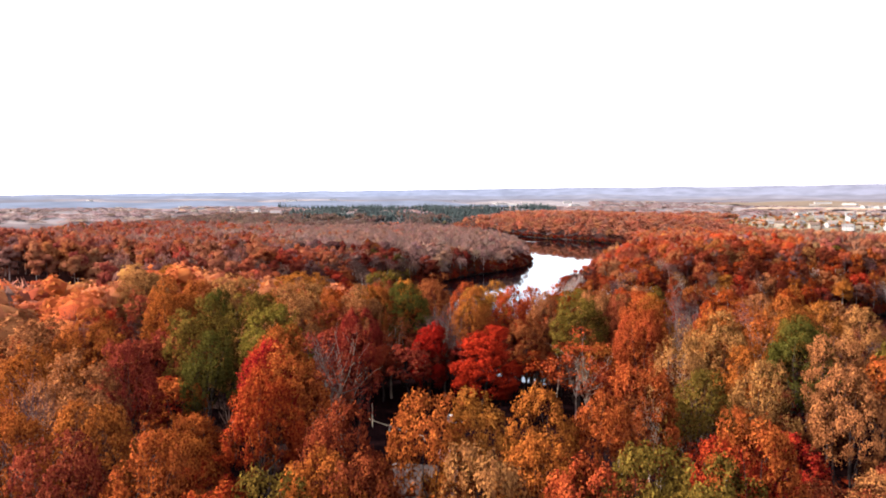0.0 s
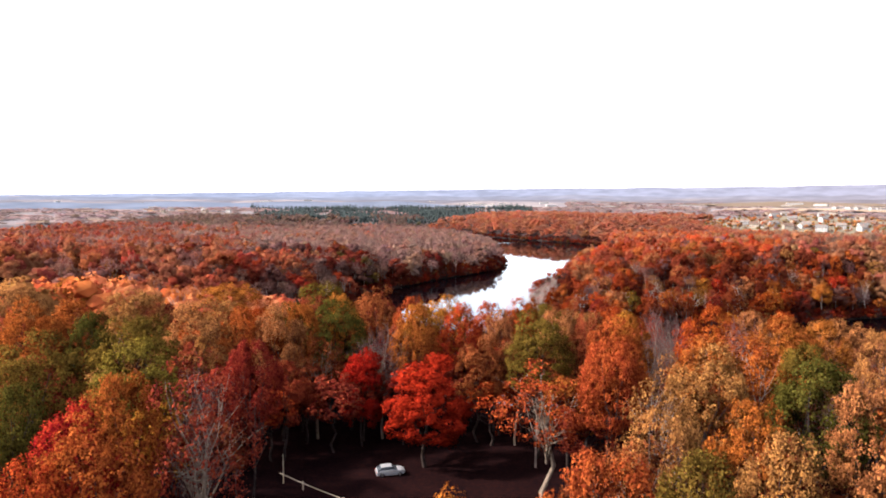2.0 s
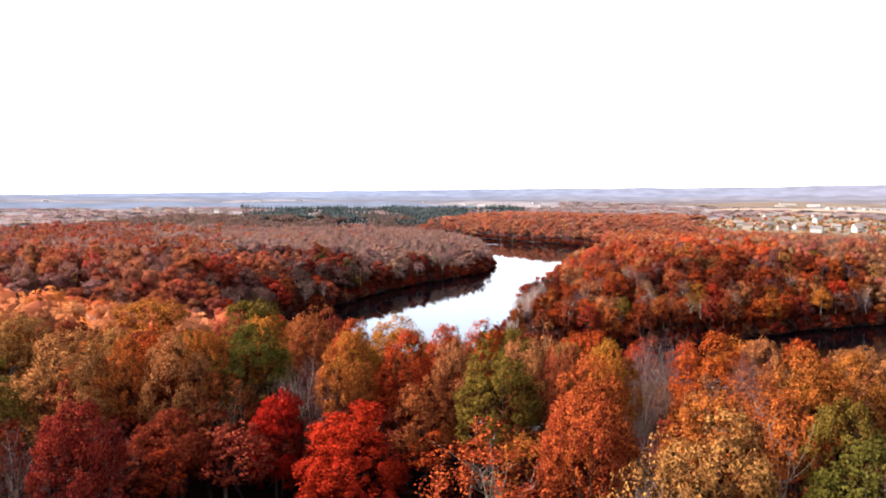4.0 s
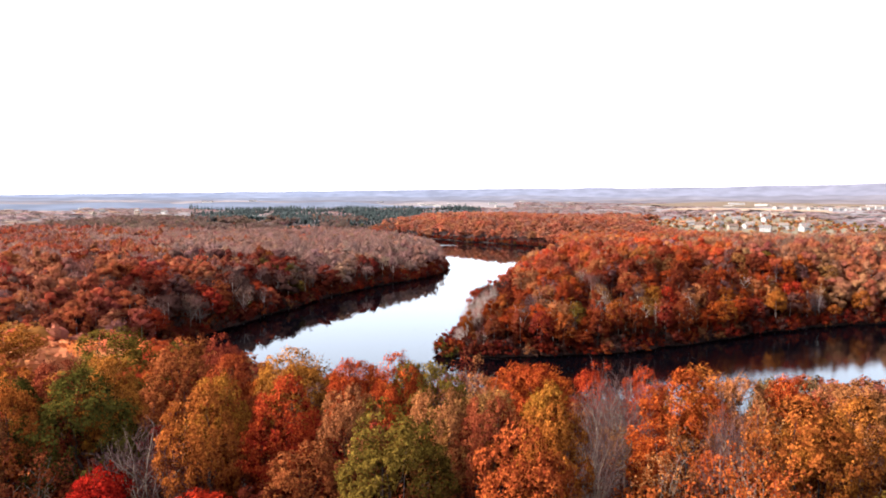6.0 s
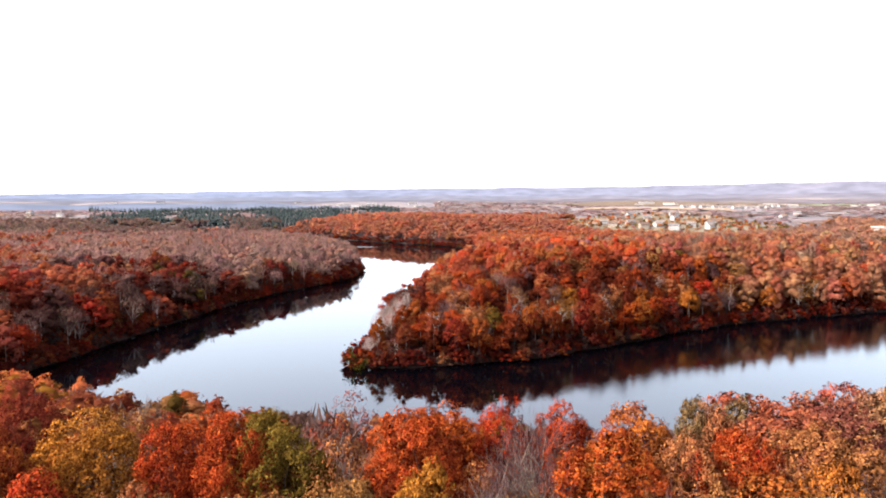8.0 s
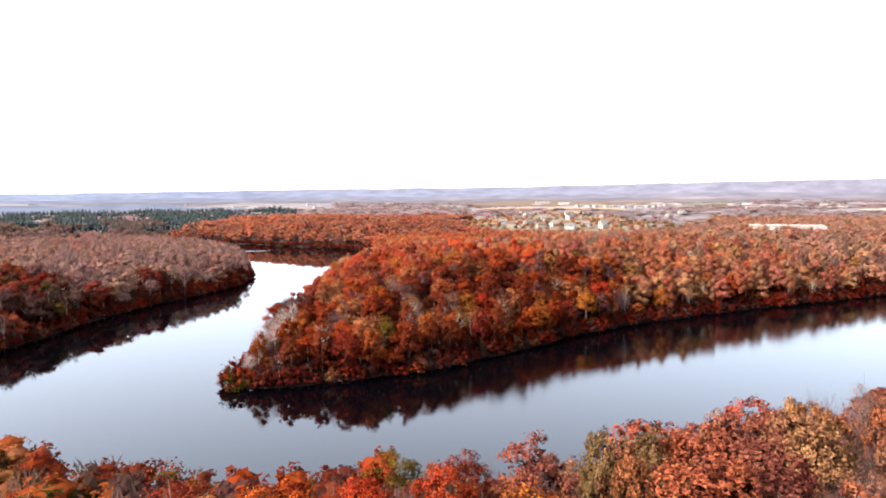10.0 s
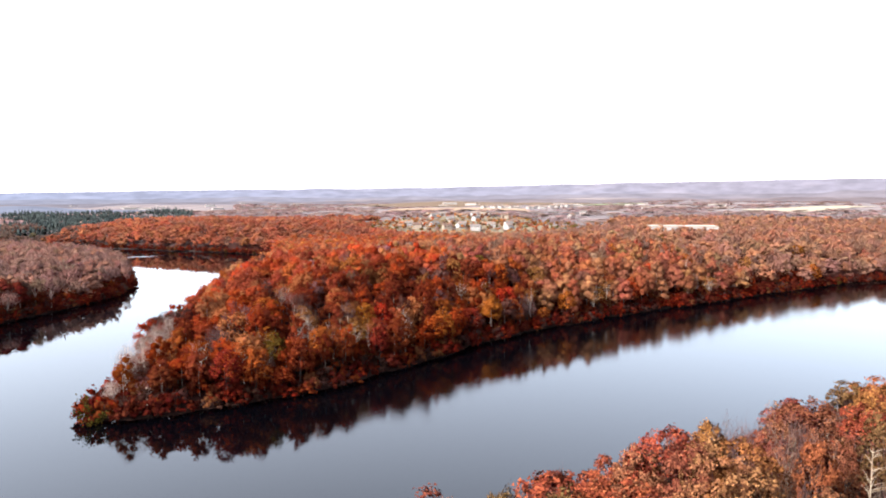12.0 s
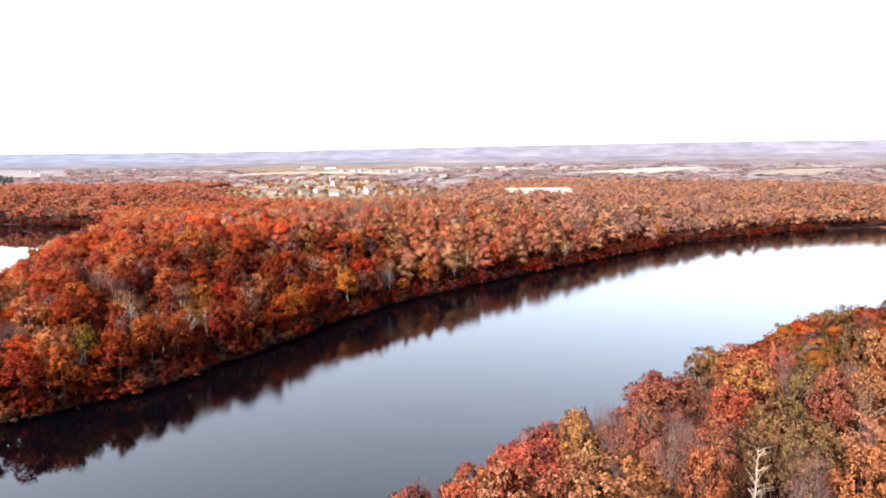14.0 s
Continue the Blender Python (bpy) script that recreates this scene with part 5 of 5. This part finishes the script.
def build_house(name, label, wall, roof, w, d, storeys, garage, group, chimney=True):
    """Gabled house: walls, roof, chimney, door and windows in both long sides."""
    home = new(name)
    h = 2.8 * storeys + 0.4
    rise = d * 0.32
    bm = bmesh.new()
    add_box(bm, -w / 2, w / 2, -d / 2, d / 2, -0.6, h)
    for s in (-1, 1):
        v = [bm.verts.new((s * w / 2, p, q)) for p, q in ((-d / 2, h), (d / 2, h), (0, h + rise - 0.26))]
        u = [bm.verts.new((s * (w / 2 - 0.2), p, q)) for p, q in ((-d / 2, h), (d / 2, h), (0, h + rise - 0.26))]
        bm.faces.new(v if s > 0 else v[::-1])
        bm.faces.new(u[::-1] if s > 0 else u)
    bmesh.ops.recalc_face_normals(bm, faces=bm.faces)
    part("wall", bm, SIDING[wall], home)
    bm = bmesh.new()
    gable_roof(bm, w, d, h, rise)
    r = part("roof", bm, SHINGLE[roof], home)
    if chimney:
        bm = bmesh.new()
        add_box(bm, w * 0.22, w * 0.22 + 0.9, 0.4, 1.2, h + rise * 0.5, h + rise + 1.0)
        part("chimney", bm, SIDING["brick"], r)
    for side in (-1, 1):
        for fl in range(storeys):
            for k, cx in enumerate(np.linspace(-w * 0.36, w * 0.36, 4)):
                bm = bmesh.new()
                yy = side * d / 2
                z0 = 0.9 + 2.8 * fl
                if fl == 0 and k == 1 and side < 0:
                    add_box(bm, cx - 0.5, cx + 0.5, yy - 0.06, yy + 0.06, 0.0, 2.1)
                    part("door", bm, DOOR, home, "dark red front door")
                    continue
                add_box(bm, cx - 0.62, cx + 0.62, yy - 0.05, yy + 0.05, z0, z0 + 1.4)
                win = part("window", bm, TRIM, home)
                bm = bmesh.new()
                add_box(bm, cx - 0.52, cx + 0.52, yy - 0.07, yy + 0.07, z0 + 0.1, z0 + 1.3)
                part("pane", bm, PANE, win)
    if garage:
        bm = bmesh.new()
        add_box(bm, w / 2 + 0.02, w / 2 + 6.5, -d * 0.35, d * 0.35, -0.6, 2.7)
        g = part("garage", bm, SIDING[wall], home)
        bm = bmesh.new()
        gable_roof(bm, 6.4, d * 0.7, 2.7, d * 0.2, 0.35)
        bm.transform(Matrix.Translation((w / 2 + 3.3, 0, 0)))
        part("garage_roof", bm, SHINGLE[roof], g)
        bm = bmesh.new()
        add_box(bm, w / 2 + 1.2, w / 2 + 5.4, -d * 0.35 - 0.06, -d * 0.35 + 0.04, 0, 2.2)
        part("garage_door", bm, TRIM, g)
    return tagged(home, label, "house", group)


VILLAGE = "houses of the village"
HOMES = [
    build_house("house", "white two-storey house with a grey gabled roof", "white", "grey", 12.0, 8.5, 2, True, VILLAGE),
    build_house("house", "cream two-storey house with a brown gabled roof", "cream", "brown", 13.0, 9.0, 2, True, VILLAGE),
    build_house("house", "cream single-storey house with a tan shingled roof", "cream", "tan", 14.0, 8.5, 1, True, VILLAGE),
    build_house("house", "white house with a pale shingled roof", "white", "pale", 14.0, 9.0, 2, False, VILLAGE),
]
SPOTS = [
    (515, 1049), (497, 984), (556, 1068), (616, 1150), (664, 1204), (529, 950), (668, 1147), (558, 917), (603, 945), (727, 1088),
    (665, 1262), (540, 1010), (585, 1000), (600, 1060), (640, 1020), (645, 960), (560, 965), (690, 1010), (480, 1020), (620, 1100),
    (700, 1150), (575, 1110), (530, 1100), (660, 1080), (610, 910), (740, 1180), (973, 1197), (1037, 1235), (930, 1150),
]
SPOTS += [(-585, 1570), (-564, 1628), (-543, 1728), (-615, 1700), (-500, 1600), (-640, 1640), (-470, 1690), (810, 560), (830, 575), (850, 568), (800, 590)]
hr = np.random.default_rng(81)
for k, (hx, hy) in enumerate(SPOTS):
    ob = HOMES[k % 4]
    m = pose(hx, hy, float(height(hx, hy)) + 1.25, 0, 0, hr.uniform(-50, 30))
    if k < 4:
        ob.matrix_basis = m
    else:
        copy_thing(ob, m)

TERRACE = build_house("town_house", "white two-storey town house in a hillside row", "white", "grey", 13.0, 10.0, 2, False, "town houses on the rise")
for k in range(34):
    tx, ty = 1000 + k * 15 + hr.uniform(-8, 8), 1550 + k * 9 + hr.uniform(-50, 50)
    m = pose(tx, ty, float(height(tx, ty)) + 0.3, 0, 0, hr.uniform(-25, 25))
    if k == 0:
        TERRACE.matrix_basis = m
    else:
        copy_thing(TERRACE, m)


def warehouse(label, x, y, turn, w, d, h, wing):
    """Long low white hall with a parapet, wall ribs and a lower wing."""
    hall = new("warehouse")
    hall.matrix_basis = pose(x, y, float(height(x, y)), 0, 0, turn)
    bm = bmesh.new()
    add_box(bm, -w / 2, w / 2, -d / 2, d / 2, -3, h)
    part("wall", bm, SIDING["white"], hall)
    bm = bmesh.new()
    add_box(bm, -w / 2 - 0.3, w / 2 + 0.3, -d / 2 - 0.3, d / 2 + 0.3, h + 0.003, h + 0.7)
    part("roof", bm, SIDING["cream"], hall, "pale flat roof with a parapet")
    for k in range(int(w / 9)):
        bm = bmesh.new()
        cx = -w / 2 + 4.5 + 9 * k
        add_box(bm, cx - 0.2, cx + 0.2, -d / 2 - 0.18, -d / 2 + 0.05, 0, h - 0.02)
        part("rib", bm, SIDING["grey"], hall)
    if wing:
        bm = bmesh.new()
        add_box(bm, w / 2 + 0.35, w / 2 + wing, -d / 2 + 2, d / 2 - 4, -3, h * 0.6)
        part("wing", bm, SIDING["cream"], hall, "lower cream-coloured wing")
    tagged(hall, label, "warehouse")


warehouse("long low white warehouse behind the treetops", 588, 570, -42, 66, 30, 15.0, 20)
fr = np.random.default_rng(83)
for k in range(46):
    a = radians(fr.uniform(-30, 52))
    dd = fr.uniform(2050, 3300)
    warehouse("distant long white commercial building", 20 + dd * math.sin(a), 10 + dd * math.cos(a), fr.uniform(-20, 20) - math.degrees(a), fr.uniform(18, 60), 20, fr.uniform(4.5, 7), 0)

# village trees: conifers and golden crowns among the houses
vx, vy = scatter(430, 760, 800, 1260, 14.5, 84)
ok = village(vx, vy) & np.array([min(math.hypot(a - p, b - q) for p, q in SPOTS) > 11 for a, b in zip(vx, vy)])
forest("village_trees", "dark and golden garden trees among the houses", vx[ok], vy[ok], [1.5, 0.6, 0.8, 0.6, 0.6, 0.8, 1.6, 2.4, 1.5, 2], 13, (5, 10), 40.0, (0.6, 1.1), 1.9, even=0.2)

# ---- in the clearing ----
CARPAINT = plain_material("white_car_paint", (0.17, 0.17, 0.175), (0.22, 0.22, 0.225), 2.0, 0.25)
RUBBER = plain_material("black_rubber", (0.015, 0.015, 0.015), (0.03, 0.03, 0.03), 8.0, 0.8)
CHROME = plain_material("grey_metal", (0.45, 0.45, 0.46), (0.6, 0.6, 0.6), 5.0, 0.3, 0, 1.0)
LAMPRED = plain_material("red_lamp_plastic", (0.30, 0.01, 0.01), (0.40, 0.02, 0.02), 5.0, 0.2)


def loft(bm, sections):
    """Skin through rings of equal size, closed at both ends."""
    rings = [[bm.verts.new(p) for p in s] for s in sections]
    n = len(rings[0])
    for a, b in zip(rings, rings[1:]):
        for k in range(n):
            bm.faces.new((a[k], a[(k + 1) % n], b[(k + 1) % n], b[k]))
    bm.faces.new(rings[0][::-1])
    bm.faces.new(rings[-1])
    bmesh.ops.recalc_face_normals(bm, faces=bm.faces)


def build_car(x, y, turn):
    car = new("car")
    car.matrix_basis = pose(x, y, float(height(x, y)) + 0.02, 0, 0, turn)
    bm = bmesh.new()
    rings = []
    for px, hw, z0, z1 in ((-2.2, 0.74, 0.42, 0.80), (-2.05, 0.86, 0.30, 0.95), (-1.0, 0.90, 0.24, 1.0), (0.6, 0.90, 0.24, 0.98), (1.7, 0.86, 0.26, 0.88), (2.15, 0.72, 0.36, 0.70)):
        rings.append([(px, -hw, z0), (px, -hw, (z0 + z1) / 2), (px, -hw * 0.93, z1), (px, hw * 0.93, z1), (px, hw, (z0 + z1) / 2), (px, hw, z0)])
    loft(bm, rings)
    body = part("body", bm, CARPAINT, car)
    bm = bmesh.new()
    rings = []
    for px, hw, z1 in ((-2.0, 0.76, 0.97), (-1.35, 0.70, 1.42), (0.1, 0.68, 1.46), (1.0, 0.78, 0.985)):
        rings.append([(px, -hw * 1.1, 0.94), (px, -hw, z1), (px, hw, z1), (px, hw * 1.1, 0.94)])
    loft(bm, rings)
    part("windows", bm, PANE, car, "dark tinted glass")
    bm = bmesh.new()
    loft(bm, [[(px, -0.66, 1.44 + dz), (px, -0.64, 1.50 + dz), (px, 0.64, 1.50 + dz), (px, 0.66, 1.44 + dz)] for px, dz in ((-1.45, -0.04), (-0.6, 0.02), (0.2, 0.0))])
    part("roof", bm, CARPAINT, car)
    for wx in (-1.35, 1.35):
        for wy in (-0.80, 0.80):
            bm = bmesh.new()
            bmesh.ops.create_cone(bm, cap_ends=True, segments=18, radius1=0.32, radius2=0.32, depth=0.22, matrix=pose(wx, wy, 0.32, 90))
            bmesh.ops.bevel(bm, geom=[e for e in bm.edges if e.is_boundary is False and abs(e.calc_face_angle(0)) > 1], offset=0.03, segments=2, affect="EDGES")
            tyre = part("wheel", bm, RUBBER, car)
            bm = bmesh.new()
            bmesh.ops.create_cone(bm, cap_ends=True, segments=14, radius1=0.20, radius2=0.20, depth=0.25, matrix=pose(wx, wy, 0.32, 90))
            part("rim", bm, CHROME, tyre)
    for ly in (-0.62, 0.62):
        bm = bmesh.new()
        add_box(bm, -2.23, -2.12, ly - 0.14, ly + 0.14, 0.62, 0.78)
        part("tail_light", bm, LAMPRED, car)
        bm = bmesh.new()
        add_box(bm, 2.06, 2.17, ly - 0.13, ly + 0.13, 0.58, 0.68)
        part("headlight", bm, CHROME, car)
    car.matrix_basis = car.matrix_basis @ Matrix.Scale(0.72, 4)
    tagged(car, "white parked car in the shaded forest clearing", "car")


build_car(1.9, 87.5, 12)


def build_barrier(x, y, turn):
    """Pole gate: an upright post and a long pale rail on low posts."""
    gate = new("pole_gate")
    gate.matrix_basis = pose(x, y, float(height(x, y)), 0, 0, turn)
    bm = bmesh.new()
    v, f = tube([(0, 0, -0.4), (0.02, 0, 1.4), (0.0, 0, 3.2)], 0.06, 0.04, 8)
    for p in v:
        bm.verts.new(p)
    bm.verts.ensure_lookup_table()
    for q in f:
        bm.faces.new([bm.verts[i] for i in q])
    part("post", bm, DEADWOOD, gate)
    bm = bmesh.new()
    v, f = tube([(-0.6, 0, 0.95), (3.0, 0, 0.85), (9.2, 0, 0.9)], 0.05, 0.04, 8)
    for p in v:
        bm.verts.new(p)
    bm.verts.ensure_lookup_table()
    for q in f:
        bm.faces.new([bm.verts[i] for i in q])
    part("rail", bm, DEADWOOD, gate)
    for px in (3.0, 9.0):
        bm = bmesh.new()
        add_box(bm, px - 0.07, px + 0.07, 0.061, 0.18, -1.2, 1.0)
        part("post", bm, DEADWOOD, gate)
    tagged(gate, "weathered pale pole gate across a track", "gate")


build_barrier(-9.2, 85.0, -40)

# a cottage and a cabin half hidden under the trees
cottage = build_house("cottage", "small cottage with a tan roof and white gable", "white", "tan", 7.0, 5.5, 1, False, "", False)
cottage.matrix_basis = pose(29.0, 50.0, float(height(29.0, 50.0)) + 0.1, 0, 0, 158)
cabin = build_house("cabin", "small cream cabin with a brown roof under trees", "cream", "brown", 5.0, 4.0, 1, False, "")
cabin.matrix_basis = pose(-1.5, 57.0, float(height(-1.5, 57.0)) + 0.1, 0, 0, -8)


def build_snag(name, label, x, y, top, mat, seed, broom):
    """A dead standing tree; broom: whorls of drooping bleached branches on one side."""
    r = np.random.default_rng(seed)
    snag = new(name)
    z = float(height(x, y))
    snag.matrix_basis = pose(x, y, z, 0, 0, 0)
    tall = top - z
    spine = limb_path(r, (0, 0, -0.5), (0.6, 0.3, tall), 6, 0.02)
    me = mesh_from("trunk", *tube(spine, 0.15, 0.03, 8))
    me.materials.append(mat)
    new("trunk", me).parent = snag
    for k in range(26 if broom else 10):
        t = r.uniform(0.5 if broom else 0.35, 0.98)
        a = spine[0] + (spine[-1] - spine[0]) * t
        ang = r.uniform(-0.9, 1.2) if broom else r.uniform(0, 6.283)
        ln = (1 - t) * 3.6 + r.uniform(0.8, 2.0)
        d = np.array([math.cos(ang), math.sin(ang), 0.35 if broom else 0.8])
        p = np.stack([a, a + d * ln * 0.5, a + d * ln * [1, 1, 0.7]])
        me = mesh_from("branch", *tube(p, 0.045, 0.01, 4))
        me.materials.append(mat)
        new("branch", me).parent = snag
    tagged(snag, label, "dead tree")


build_snag("dead_conifer", "bleached dead conifer with bare one-sided branches", 134, 142, 33.0, DEADWOOD, 90, True)
build_snag("dead_tree", "blackened dead tree standing by the shore", 140, 172, 25.0, BARK, 91, False)
build_snag("dead_tree", "pale leaning dead tree at the clearing edge", 17.0, 97.0, 42.0, DEADWOOD, 92, False)


def build_tip_shrub():
    """Shrub that leans out over the water: sprays of dark and reddish leaves on bent stems."""
    r = np.random.default_rng(95)
    shrub = new("shrub")
    shrub.matrix_basis = pose(49.5, 312.5, float(height(49.5, 312.5)), 0, 0, 0)
    for k in range(9):
        a = r.uniform(2.2, 5.0)
        reach, up = r.uniform(3.0, 6.5), r.uniform(0.5, 8.0)
        end = np.array([math.cos(a) * reach, math.sin(a) * reach, up])
        me = mesh_from("stem", *tube(limb_path(r, (0, 0, -0.3), end, 5, 0.1), 0.10, 0.025, 5))
        me.materials.append(BARK)
        new("stem", me).parent = shrub
        n = 130
        t = r.uniform(0.45, 1.05, n)[:, None]
        c = end * t + r.normal(size=(n, 3)) * [0.75, 0.75, 0.4]
        q = c[:, None] + r.normal(size=(n, 3, 3)) * 0.24
        face = np.repeat(unit_dirs(r, n) + [0, 0, 0.8], 3, 0)
        me = crown_mesh("leaf_spray", q, face)
        me.materials.append(LEAF["green"] if k % 3 else LEAF["deepred"])
        spray = new("leaf_spray", me)
        spray.parent = shrub
        tagged(spray, kind="stuff")
    tagged(shrub, "dark evergreen and reddish shrub overhanging the water", "shrub")


build_tip_shrub()


def build_jetty():
    """Low plank jetty at the far end of the lake."""
    jetty = new("jetty")
    jetty.matrix_basis = pose(758, 306, 0, 0, 0, 212)
    wood = plain_material("reddish_planks", (0.16, 0.06, 0.045), (0.26, 0.11, 0.08), 1.0, 0.8)
    for k in range(14):
        bm = bmesh.new()
        add_box(bm, 2.0 * k, 2.0 * k + 1.94, -1.2, 1.2, 0.9, 1.05)
        part("plank", bm, wood, jetty)
    for k in range(8):
        for s in (-1, 1):
            bm = bmesh.new()
            add_box(bm, 4.0 * k - 0.15, 4.0 * k + 0.15, s * 1.36 - 0.15, s * 1.36 + 0.15, -2.5, 1.6)
            part("post", bm, BARK, jetty)
    tagged(jetty, "reddish wooden plank jetty at the far shore", "jetty")


build_jetty()
